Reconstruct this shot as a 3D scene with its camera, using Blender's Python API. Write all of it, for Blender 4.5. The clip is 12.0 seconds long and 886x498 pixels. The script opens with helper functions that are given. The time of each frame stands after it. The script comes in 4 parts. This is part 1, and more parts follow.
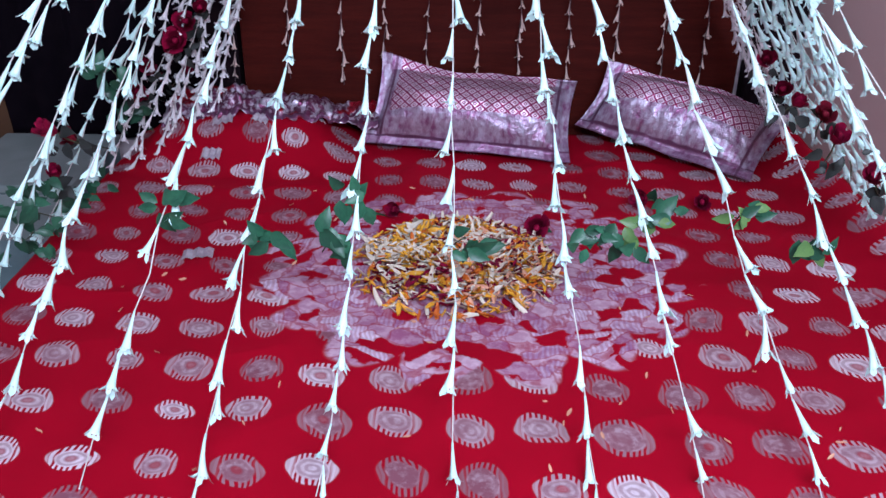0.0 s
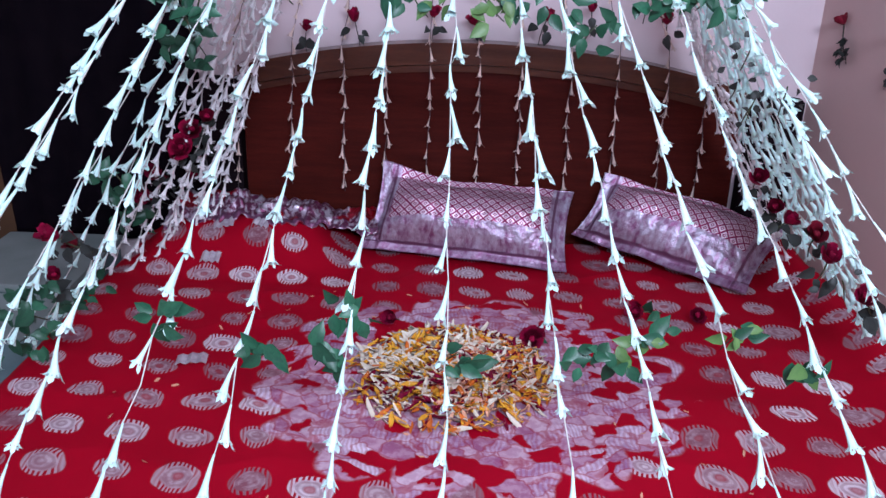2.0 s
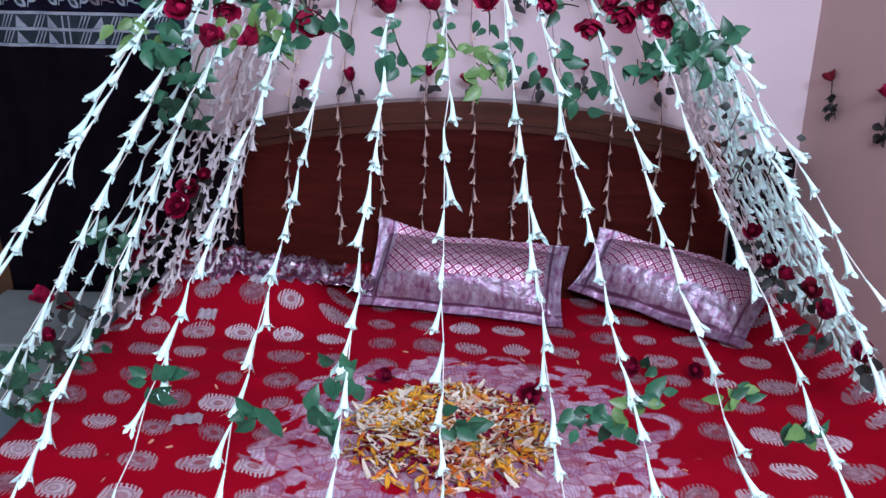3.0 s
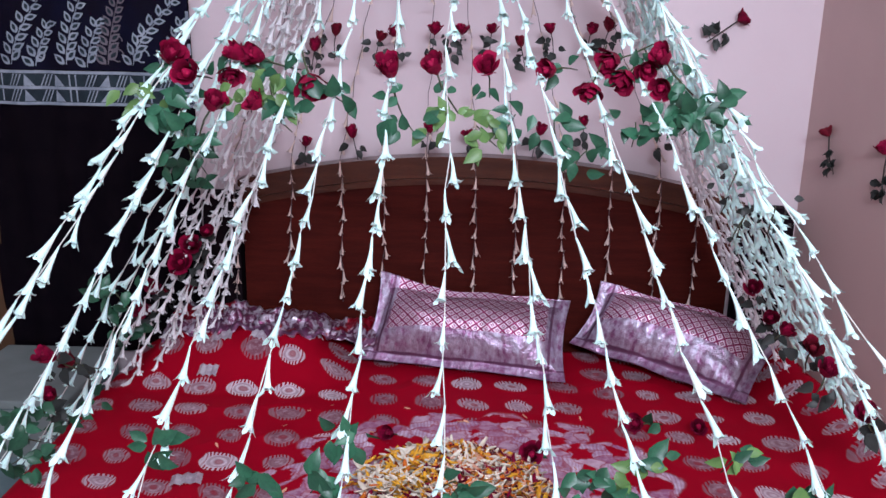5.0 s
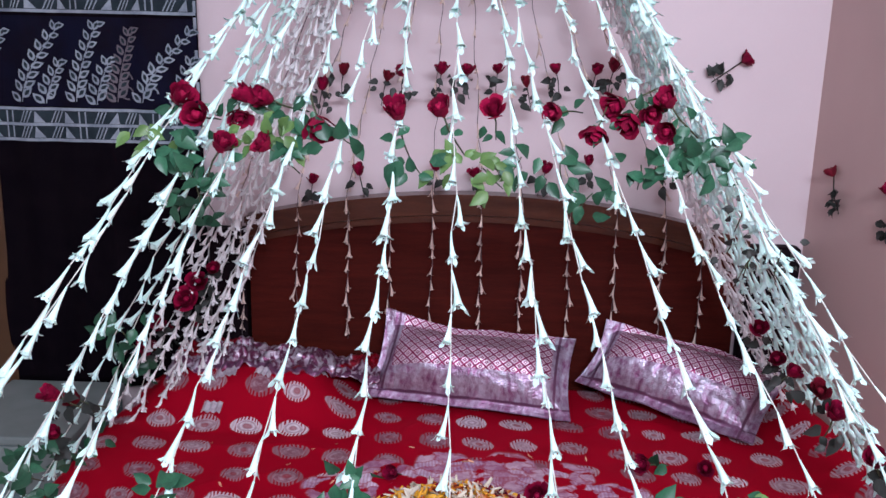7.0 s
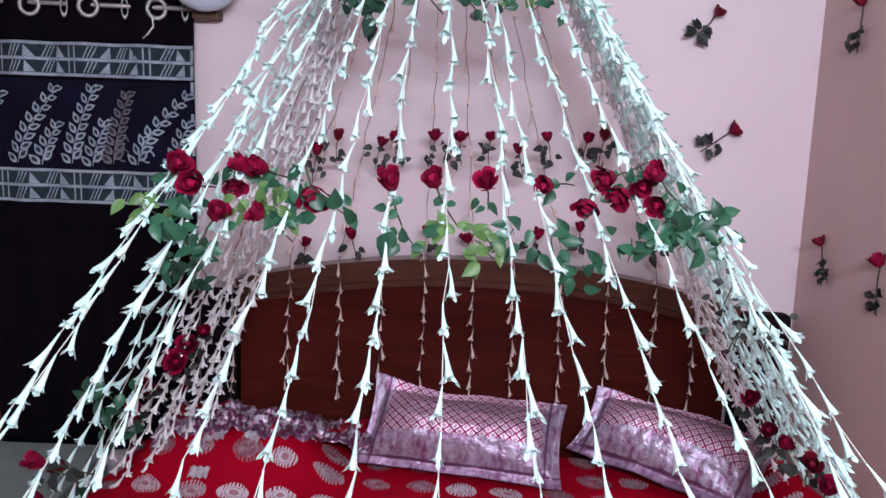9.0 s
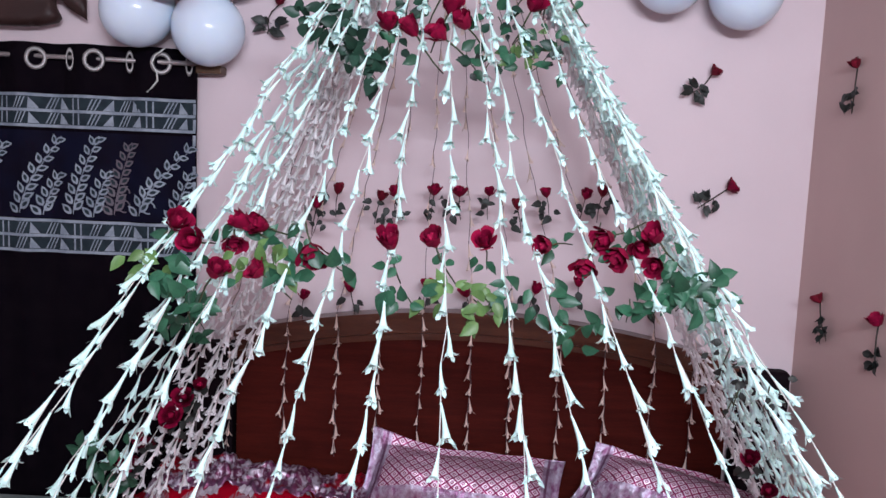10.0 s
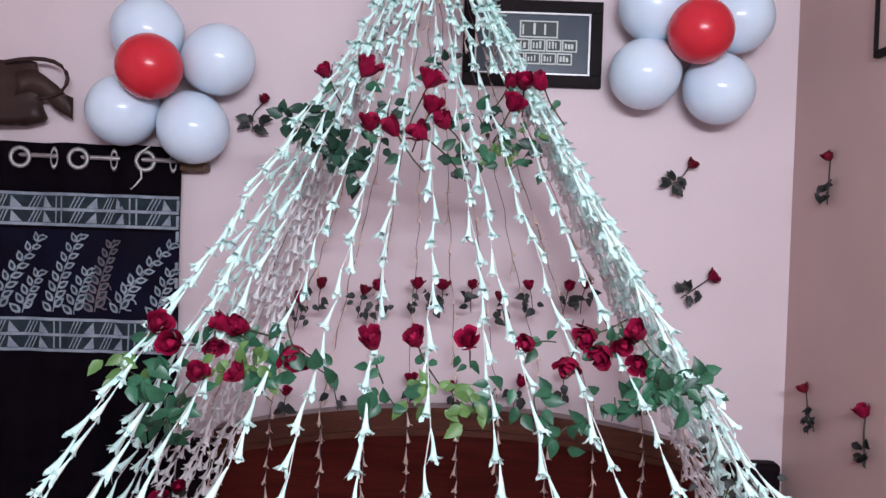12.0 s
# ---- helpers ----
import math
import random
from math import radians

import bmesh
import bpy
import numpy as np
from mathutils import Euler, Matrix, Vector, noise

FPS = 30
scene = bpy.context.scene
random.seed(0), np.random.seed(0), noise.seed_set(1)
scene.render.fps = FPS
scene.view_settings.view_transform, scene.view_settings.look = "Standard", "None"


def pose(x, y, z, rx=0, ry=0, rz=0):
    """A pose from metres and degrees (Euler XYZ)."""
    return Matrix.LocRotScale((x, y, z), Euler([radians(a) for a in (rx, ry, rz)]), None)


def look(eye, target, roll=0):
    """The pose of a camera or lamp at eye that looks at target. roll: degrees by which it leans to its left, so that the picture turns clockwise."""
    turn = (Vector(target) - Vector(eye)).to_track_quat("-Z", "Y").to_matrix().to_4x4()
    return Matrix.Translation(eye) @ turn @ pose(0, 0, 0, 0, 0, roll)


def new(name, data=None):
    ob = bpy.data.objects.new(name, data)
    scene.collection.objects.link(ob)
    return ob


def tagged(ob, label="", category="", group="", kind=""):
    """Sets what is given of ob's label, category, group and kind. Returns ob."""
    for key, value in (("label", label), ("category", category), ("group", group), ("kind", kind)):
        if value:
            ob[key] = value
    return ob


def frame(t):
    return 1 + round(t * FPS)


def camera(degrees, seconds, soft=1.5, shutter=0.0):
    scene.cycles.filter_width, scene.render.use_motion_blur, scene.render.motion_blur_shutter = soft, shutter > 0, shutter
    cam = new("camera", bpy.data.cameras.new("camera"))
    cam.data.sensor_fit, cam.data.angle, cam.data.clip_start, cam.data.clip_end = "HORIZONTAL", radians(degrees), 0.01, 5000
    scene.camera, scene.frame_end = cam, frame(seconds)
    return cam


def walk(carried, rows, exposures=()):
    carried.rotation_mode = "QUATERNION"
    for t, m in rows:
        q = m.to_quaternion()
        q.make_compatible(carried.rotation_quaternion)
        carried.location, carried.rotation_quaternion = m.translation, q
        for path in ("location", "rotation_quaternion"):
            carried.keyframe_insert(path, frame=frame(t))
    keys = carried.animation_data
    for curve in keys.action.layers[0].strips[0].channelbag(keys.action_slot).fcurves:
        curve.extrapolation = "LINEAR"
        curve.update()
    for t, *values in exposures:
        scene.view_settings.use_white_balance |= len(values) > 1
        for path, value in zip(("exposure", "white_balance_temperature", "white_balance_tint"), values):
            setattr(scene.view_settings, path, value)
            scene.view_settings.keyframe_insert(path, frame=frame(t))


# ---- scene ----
cam = camera(54.8, 12.0)
PATH = [
    (0, (0.033, -2.885, 1.614), (0.03, -1.122, 0.67), 0.7),
    (0.5, (0.037, -2.883, 1.621), (0.037, -1.105, 0.706), 1.3),
    (1, (0.044, -2.883, 1.63), (0.022, -1.084, 0.755), 1.3),
    (1.5, (0.041, -2.88, 1.645), (0.021, -1.043, 0.855), 1.3),
    (2, (0.044, -2.878, 1.65), (0.035, -1.02, 0.909), 1.7),
    (2.5, (0.047, -2.878, 1.664), (0.038, -0.998, 0.982), 1.3),
    (3, (0.049, -2.875, 1.674), (0.042, -0.978, 1.04), 1.3),
    (5, (0.05, -2.874, 1.707), (0.036, -0.947, 1.174), 1.1),
    (5.5, (0.048, -2.873, 1.714), (0.03, -0.939, 1.206), 1.3),
    (6, (0.046, -2.874, 1.719), (0.029, -0.936, 1.225), 1.4),
    (6.5, (0.045, -2.873, 1.724), (0.024, -0.93, 1.248), 1.3),
    (7, (0.046, -2.873, 1.729), (0.02, -0.928, 1.266), 1.3),
    (9, (0.044, -2.874, 1.762), (0.034, -0.902, 1.425), 2.0),
    (9.5, (0.042, -2.874, 1.778), (-0.001, -0.893, 1.51), 2.4),
    (10, (0.043, -2.875, 1.791), (0.032, -0.889, 1.559), 2.5),
    (10.5, (0.045, -2.872, 1.797), (0.045, -0.881, 1.599), 2.4),
    (11, (0.044, -2.875, 1.808), (0.039, -0.88, 1.664), 2.5),
    (11.5, (0.047, -2.872, 1.82), (0.072, -0.874, 1.722), 2.6),
    (12, (0.048, -2.87, 1.826), (0.064, -0.871, 1.788), 1.9),
]
EXPOSURES = [(0.0, 0.0, 5480, 12), (3.0, 0.02, 5650, 12), (5.0, 0.06, 5980, 12), (7.0, 0.06, 6050, 12), (9.5, 0.0, 6180, 11), (12.0, -0.06, 6300, 10)]
walk(cam, [(t, look(eye, target, roll)) for t, eye, target, roll in PATH], EXPOSURES)

# ---- light ----
world = bpy.data.worlds.new("world")
scene.world = world
world.use_nodes = True
world.node_tree.nodes["Background"].inputs[0].default_value = (0.55, 0.6, 0.7, 1)
world.node_tree.nodes["Background"].inputs[1].default_value = 0.15


def lamp(name, at, target, size, watts, colour):
    data = bpy.data.lights.new(name, "AREA")
    data.shape, data.size, data.size_y = "RECTANGLE", size[0], size[1]
    data.energy, data.color = watts, colour
    ob = new(name, data)
    ob.matrix_world = look(at, target)
    return tagged(ob, "cool white tube light high on the wall", "lamp")


lamp("tube_light", (0.10, -3.92, 2.62), (0.3, -0.6, 1.5), (1.2, 0.15), 57, (0.88, 0.90, 1.0))
lamp("tube_light", (0.64, -3.92, 2.50), (0.3, -0.6, 1.5), (1.2, 0.15), 61, (0.88, 0.90, 1.0))

# ---- materials ----


class Nodes:
    """Short hands for building a node material."""

    def __init__(self, name):
        self.mat = bpy.data.materials.new(name)
        self.mat.use_nodes = True
        self.tree = self.mat.node_tree
        self.bsdf = self.tree.nodes["Principled BSDF"]

    def add(self, kind, **inputs):
        n = self.tree.nodes.new(kind)
        for k, v in inputs.items():
            self.put(n.inputs[k.replace("_", " ")], v)
        return n

    def put(self, socket, v):
        if isinstance(v, bpy.types.NodeSocket):
            self.tree.links.new(v, socket)
        elif isinstance(v, (tuple, list)) and len(v) == 3 and socket.type == "RGBA":
            socket.default_value = (*v, 1)
        else:
            socket.default_value = v

    def math(self, op, a, b=0.0, c=None):
        n = self.tree.nodes.new("ShaderNodeMath")
        n.operation = op
        self.put(n.inputs[0], a)
        self.put(n.inputs[1], b)
        if c is not None:
            self.put(n.inputs[2], c)
        return n.outputs[0]

    def mix(self, f, a, b):
        n = self.tree.nodes.new("ShaderNodeMix")
        n.data_type = "RGBA"
        self.put(n.inputs[0], f)
        self.put(n.inputs[6], a)
        self.put(n.inputs[7], b)
        return n.outputs[2]

    def coords(self, what="Object"):
        return self.tree.nodes.new("ShaderNodeTexCoord").outputs[what]

    def noise(self, scale, detail=3.0, vector=None, rough=0.5):
        n = self.add("ShaderNodeTexNoise", Scale=scale, Detail=detail, Roughness=rough)
        self.put(n.inputs["Vector"], vector or self.coords())
        return n.outputs["Fac"]

    def ramp(self, f, lo, hi):
        n = self.tree.nodes.new("ShaderNodeMapRange")
        n.interpolation_type = "SMOOTHSTEP"
        self.put(n.inputs[0], f)
        n.inputs[1].default_value, n.inputs[2].default_value = lo, hi
        return n.outputs[0]

    def bump(self, h, strength, distance):
        n = self.add("ShaderNodeBump", Height=h, Strength=strength, Distance=distance)
        self.put(self.bsdf.inputs["Normal"], n.outputs[0])

    def set(self, **kw):
        for k, v in kw.items():
            self.put(self.bsdf.inputs[k.replace("_", " ")], v)
        return self.mat


def simple(name, a, b, rough=0.6, metal=0.0, scale=8.0, fine=90.0, bump=0.15, depth=0.002, vary=0.0, sheen=0.0, through_light=0.0, spec=0.3):
    """A surface of two close colours in large blotches and fine grain; vary: brightness from object to object."""
    n = Nodes(name)
    big = n.ramp(n.noise(scale), 0.3, 0.7)
    small = n.noise(fine, 2.0)
    f = n.math("ADD", n.math("MULTIPLY", big, 0.65), n.math("MULTIPLY", small, 0.35))
    col = n.mix(f, a, b)
    if vary:
        r = n.tree.nodes.new("ShaderNodeObjectInfo").outputs["Random"]
        hsv = n.add("ShaderNodeHueSaturation", Color=col)
        n.put(hsv.inputs["Value"], n.math("MULTIPLY_ADD", r, 2 * vary, 1 - vary))
        col = hsv.outputs[0]
    n.bump(small, bump, depth)
    n.set(Base_Color=col, Roughness=rough, Metallic=metal, Specular_IOR_Level=spec)
    if sheen:
        n.set(Sheen_Weight=sheen)
    if through_light:
        n.set(Subsurface_Weight=through_light)
        n.bsdf.inputs["Subsurface Radius"].default_value = (0.01, 0.008, 0.006)
    return n.mat


PINK_WALL = simple("pink_wall_paint", (0.645, 0.545, 0.562), (0.60, 0.50, 0.518), 0.55, scale=2.2, fine=160, bump=0.12, depth=0.001)
# right wall and small frame's board: darker and redder than PINK_WALL
MAUVE_WALL = simple("dusky_wall_tone", (0.56, 0.405, 0.375), (0.50, 0.355, 0.33), 0.55, scale=2.0, fine=160, bump=0.12, depth=0.001)
CEIL = simple("ceiling_paint", (0.78, 0.75, 0.74), (0.72, 0.70, 0.70), 0.7, scale=2)
FLOOR = simple("floor_tile", (0.30, 0.31, 0.30), (0.24, 0.25, 0.25), 0.3, scale=4)
BUD = simple("tuberose_white", (0.70, 0.93, 0.87), (0.59, 0.88, 0.82), 0.5, scale=40, fine=300, vary=0.08, through_light=0.15)
BUD_DULL = simple("fading_tuberose", (0.83, 0.85, 0.845), (0.66, 0.655, 0.66), 0.6, scale=40, fine=300, vary=0.18)
STRAW = simple("dried_tuberose", (0.72, 0.59, 0.51), (0.54, 0.41, 0.35), 0.6, scale=40, fine=300, vary=0.15)
THREAD = simple("cotton_thread", (0.62, 0.64, 0.60), (0.50, 0.50, 0.46), 0.8, scale=60, fine=900)
THREAD_DARK = simple("brown_thread", (0.13, 0.105, 0.11), (0.09, 0.07, 0.075), 0.8, scale=60, fine=900)
ROSE = simple("rose_red", (0.27, 0.004, 0.040), (0.09, 0.002, 0.016), 0.6, scale=50, fine=240, vary=0.35, spec=0.12)
ROSE_DARK = simple("wilted_rose", (0.17, 0.008, 0.022), (0.08, 0.004, 0.012), 0.55, scale=50, fine=240, vary=0.3, spec=0.15)
LEAF = simple("rose_leaf", (0.034, 0.125, 0.064), (0.012, 0.050, 0.030), 0.36, scale=30, fine=220, vary=0.35)
LEAF_PALE = simple("young_leaf", (0.11, 0.20, 0.055), (0.06, 0.13, 0.045), 0.4, scale=30, fine=220, vary=0.25)
LEAF_DEEP = simple("deep_green_leaf", (0.020, 0.062, 0.038), (0.008, 0.026, 0.018), 0.4, scale=30, fine=220, vary=0.35)
LEAF_DARK = simple("withered_leaf", (0.030, 0.035, 0.030), (0.018, 0.022, 0.022), 0.5, scale=30, fine=220, vary=0.3)
STEM = simple("rose_stem", (0.07, 0.09, 0.04), (0.045, 0.05, 0.03), 0.6, scale=60)
STEM_DARK = simple("withered_stem", (0.05, 0.04, 0.03), (0.03, 0.022, 0.02), 0.6, scale=60)
BALLOON_WHITE = simple("white_balloon", (0.66, 0.77, 0.86), (0.60, 0.71, 0.82), 0.16, scale=5, fine=30, bump=0.0, through_light=0.35)
BALLOON_RED = simple("red_balloon", (0.60, 0.030, 0.045), (0.52, 0.020, 0.035), 0.22, scale=5, fine=30, bump=0.0, through_light=0.1)
CURTAIN = simple("dark_plum_curtain", (0.006, 0.004, 0.006), (0.003, 0.002, 0.004), 0.9, scale=14, fine=400, bump=0.3, spec=0.02)
CURTAIN_NAVY = simple("navy_curtain_panel", (0.004, 0.005, 0.018), (0.004, 0.002, 0.006), 0.8, scale=7, fine=400, bump=0.3, spec=0.08)
CURTAIN_BAND = simple("grey_teal_band", (0.026, 0.040, 0.048), (0.012, 0.018, 0.024), 0.8, scale=20, fine=400, bump=0.3, spec=0.1)
CURTAIN_PRINT = simple("silver_grey_print", (0.30, 0.345, 0.385), (0.14, 0.17, 0.21), 0.7, scale=25, fine=400)
CURTAIN_PRINT_DIM = simple("dull_grey_print", (0.13, 0.115, 0.13), (0.085, 0.07, 0.085), 0.7, scale=25, fine=400)
STEEL = simple("brushed_steel", (0.34, 0.33, 0.32), (0.24, 0.23, 0.225), 0.5, 0.6, scale=30)
ROD = simple("grey_rod", (0.34, 0.31, 0.30), (0.24, 0.21, 0.21), 0.4, 0.4, scale=20)
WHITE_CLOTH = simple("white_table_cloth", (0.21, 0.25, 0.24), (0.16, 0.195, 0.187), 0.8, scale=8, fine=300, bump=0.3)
TEAL_PANEL = simple("grey_green_panel", (0.17, 0.24, 0.25), (0.11, 0.17, 0.18), 0.6, scale=7)
DOOR_WOOD = simple("brown_door", (0.085, 0.042, 0.018), (0.05, 0.024, 0.010), 0.5, scale=5)
LEATHER = simple("brown_leather", (0.040, 0.018, 0.015), (0.022, 0.010, 0.009), 0.5, scale=9, fine=200, bump=0.3)
BLACK_FRAME = simple("black_picture_frame", (0.008, 0.006, 0.007), (0.013, 0.009, 0.010), 0.5, scale=20, spec=0.05)
SILVER_LINE = simple("silver_trim", (0.6, 0.6, 0.6), (0.5, 0.5, 0.5), 0.35, 0.3, scale=20)
PICTURE = simple("slate_blue_board", (0.030, 0.042, 0.058), (0.045, 0.065, 0.09), 0.25, scale=5, bump=0.0)
INK = simple("dark_ink", (0.05, 0.06, 0.06), (0.03, 0.04, 0.04), 0.5)
PAPER_LINE = simple("pale_lettering", (0.62, 0.66, 0.62), (0.5, 0.55, 0.52), 0.5)
TUBE = simple("white_tube", (0.8, 0.8, 0.8), (0.75, 0.75, 0.75), 0.4)
YELLOW = simple("marigold_yellow", (0.72, 0.40, 0.03), (0.60, 0.26, 0.015), 0.6, scale=60, through_light=0.1)
ORANGE = simple("marigold_orange", (0.62, 0.17, 0.012), (0.45, 0.09, 0.01), 0.6, scale=60, through_light=0.1)
CREAM = simple("cream_petal", (0.72, 0.68, 0.55), (0.62, 0.52, 0.42), 0.6, scale=60, through_light=0.1)
PEACH = simple("peach_petal", (0.68, 0.38, 0.24), (0.55, 0.26, 0.17), 0.6, scale=60, through_light=0.1)


def wood_material(name, a, b, rough, coat, spec):
    n = Nodes(name)
    m = n.add("ShaderNodeMapping", Vector=n.coords())
    m.inputs["Scale"].default_value = (1.5, 6, 14)
    grain = n.noise(3.0, 6.0, m.outputs[0], 0.65)
    fine = n.noise(40.0, 2.0, m.outputs[0])
    f = n.ramp(n.math("MULTIPLY_ADD", fine, 0.3, n.math("MULTIPLY", grain, 0.8)), 0.3, 0.75)
    n.bump(fine, 0.08, 0.001)
    return n.set(Base_Color=n.mix(f, a, b), Roughness=rough, Specular_IOR_Level=spec, Coat_Weight=coat)


PANEL_WOOD = wood_material("polished_red_brown_wood", (0.072, 0.0095, 0.006), (0.037, 0.005, 0.0035), 0.5, 0.0, 0.07)
RAIL_WOOD = wood_material("polished_mid_brown_wood", (0.095, 0.031, 0.015), (0.050, 0.015, 0.008), 0.28, 0.35, 0.3)

EBONY = wood_material("near_black_wood", (0.010, 0.005, 0.007), (0.006, 0.004, 0.006), 0.6, 0.0, 0.05)


def bedspread_material():
    """Red satin with a grid of mauve-silver woven rosettes and a dense central medallion of leaf shapes."""
    n = Nodes("red_brocade_bedspread")
    pos = n.coords()

    def warped(scale, amount):
        warp = n.add("ShaderNodeTexNoise", Scale=scale, Detail=2.0)
        n.put(warp.inputs["Vector"], pos)
        sub = n.tree.nodes.new("ShaderNodeVectorMath")
        sub.operation = "SUBTRACT"
        n.put(sub.inputs[0], warp.outputs["Color"])
        sub.inputs[1].default_value = (0.5, 0.5, 0.5)
        mad = n.tree.nodes.new("ShaderNodeVectorMath")
        mad.operation = "MULTIPLY_ADD"
        n.put(mad.inputs[0], sub.outputs[0])
        mad.inputs[1].default_value = (amount, amount, 0)
        n.put(mad.inputs[2], pos)
        sep = n.add("ShaderNodeSeparateXYZ", Vector=mad.outputs[0])
        return sep.outputs[0], sep.outputs[1]

    x, y = warped(9.0, 0.05)
    weave = n.noise(420.0, 2.0)
    blotch = n.ramp(n.noise(38.0, 4.0, None, 0.65), 0.40, 0.62)
    # fine upright threads, a centimetre apart, that comb the rims of the motifs
    comb = n.ramp(n.math("SINE", n.math("MULTIPLY", x, 2 * math.pi / 0.0105)), -0.35, 0.35)
    u = n.math("ADD", n.math("DIVIDE", n.math("MULTIPLY_ADD", y, 0.08, x), 0.142), 0.301)
    v = n.math("ADD", n.math("DIVIDE", n.math("MULTIPLY_ADD", x, 0.08, y), 0.144), 0.143)
    cu, cv = n.math("FLOOR", n.math("ADD", u, 0.5)), n.math("FLOOR", n.math("ADD", v, 0.5))
    cell = n.add("ShaderNodeCombineXYZ", X=cu, Y=cv)
    rnd = n.tree.nodes.new("ShaderNodeTexWhiteNoise")
    n.put(rnd.inputs["Vector"], cell.outputs[0])
    rs = n.add("ShaderNodeSeparateColor", Color=rnd.outputs["Color"])
    du = n.math("ADD", n.math("SUBTRACT", u, cu), n.math("MULTIPLY_ADD", rs.outputs[0], 0.16, -0.08))
    dv = n.math("ADD", n.math("SUBTRACT", v, cv), n.math("MULTIPLY_ADD", rs.outputs[1], 0.16, -0.08))
    dvs = n.math("MULTIPLY", dv, n.math("MULTIPLY_ADD", rs.outputs[0], 0.25, 0.98))
    r = n.math("SQRT", n.math("ADD", n.math("MULTIPLY", du, du), n.math("MULTIPLY", dvs, dvs)))
    q = n.math("DIVIDE", r, n.math("MULTIPLY_ADD", rs.outputs[2], 0.09, 0.285))
    inside = n.math("SUBTRACT", 1.0, n.ramp(q, 0.95, 1.02))
    core = n.math("SUBTRACT", 1.0, n.ramp(q, 0.62, 0.74))
    flank = n.ramp(n.math("ABSOLUTE", du), 0.20, 0.30)
    rim = n.math("MAXIMUM", comb, n.math("MULTIPLY", flank, 0.8))
    motif = n.math("MULTIPLY", inside, n.math("MAXIMUM", core, rim))
    rings = n.ramp(n.math("SINE", n.math("MULTIPLY", q, 21.0)), -0.7, 0.7)
    eye_red = n.math("MULTIPLY", n.math("SUBTRACT", 1.0, n.ramp(q, 0.16, 0.30)), n.ramp(rs.outputs[1], 0.55, 0.6))
    motif = n.math("MULTIPLY", motif, n.math("SUBTRACT", 1.0, n.math("MULTIPLY", eye_red, 0.6)))
    # the medallion: overlapping leaf shapes with red between them
    mx, my = n.math("DIVIDE", n.math("SUBTRACT", x, 0.12), 0.50), n.math("DIVIDE", n.math("ADD", y, 1.0), 0.44)
    d = n.math("SQRT", n.math("ADD", n.math("MULTIPLY", mx, mx), n.math("MULTIPLY", my, my)))
    a2 = n.math("ARCTAN2", my, mx)
    lobes = n.math("MULTIPLY", n.math("ABSOLUTE", n.math("SINE", n.math("MULTIPLY", a2, 8.0))), 0.20)
    zone = n.math("SUBTRACT", 1.0, n.ramp(n.math("SUBTRACT", d, lobes), 0.90, 0.94))
    jig = n.math("MULTIPLY_ADD", n.noise(11.0, 3.0), 1.5, -0.75)
    jag = n.math("MULTIPLY_ADD", n.noise(17.0, 3.0), 1.3, -0.65)
    polar = n.add("ShaderNodeCombineXYZ", X=n.math("MULTIPLY_ADD", a2, 4.4, jig), Y=n.math("MULTIPLY_ADD", d, 7.0, jag))
    edge = n.tree.nodes.new("ShaderNodeTexVoronoi")
    edge.feature = "DISTANCE_TO_EDGE"
    tone = n.tree.nodes.new("ShaderNodeTexVoronoi")
    for node in (edge, tone):
        n.put(node.inputs["Vector"], polar.outputs[0])
        node.inputs["Scale"].default_value = 1.65
    ts = n.add("ShaderNodeSeparateColor", Color=tone.outputs["Color"])
    gap = n.ramp(edge.outputs["Distance"], 0.02, 0.10)
    seam = n.math("MULTIPLY_ADD", gap, 0.55, 0.45)
    present = n.math("GREATER_THAN", ts.outputs[0], n.math("MULTIPLY_ADD", n.ramp(d, 0.5, 1.1), 0.36, 0.05))
    leaf = n.math("MULTIPLY", n.math("MULTIPLY", seam, present), n.math("MULTIPLY_ADD", n.math("MULTIPLY", comb, n.ramp(ts.outputs[2], 0.5, 0.6)), 0.3, 0.7))
    silver = n.math("ADD", n.math("MULTIPLY", motif, n.math("SUBTRACT", 1.0, zone)), n.math("MULTIPLY", leaf, zone))
    soft = n.noise(3.0, 3.0)
    red = n.mix(soft, (0.27, 0.0007, 0.011), (0.385, 0.0011, 0.017))
    light = n.math("MULTIPLY_ADD", blotch, 0.28, n.math("MULTIPLY", n.math("POWER", rs.outputs[0], 2.3), 0.74))
    bright = n.mix(n.math("MULTIPLY", light, n.math("MULTIPLY_ADD", rings, 0.45, 0.55)), (0.26, 0.10, 0.135), (0.84, 0.76, 0.83))
    bright = n.mix(n.math("SUBTRACT", 1.0, core), bright, n.mix(n.math("POWER", rs.outputs[0], 2.0), (0.30, 0.135, 0.165), (0.78, 0.70, 0.76)))
    petals = n.mix(n.math("MULTIPLY_ADD", blotch, 0.35, n.math("MULTIPLY", ts.outputs[1], 0.6)), (0.34, 0.155, 0.31), (0.84, 0.74, 0.88))
    bright = n.mix(zone, bright, petals)
    n.bump(n.math("ADD", n.math("MULTIPLY", silver, 0.6), n.math("MULTIPLY", weave, 0.4)), 0.25, 0.0015)
    return n.set(Base_Color=n.mix(silver, red, bright), Roughness=n.math("MULTIPLY_ADD", silver, -0.15, 0.62), Metallic=n.math("MULTIPLY", silver, 0.25), Specular_IOR_Level=0.06)


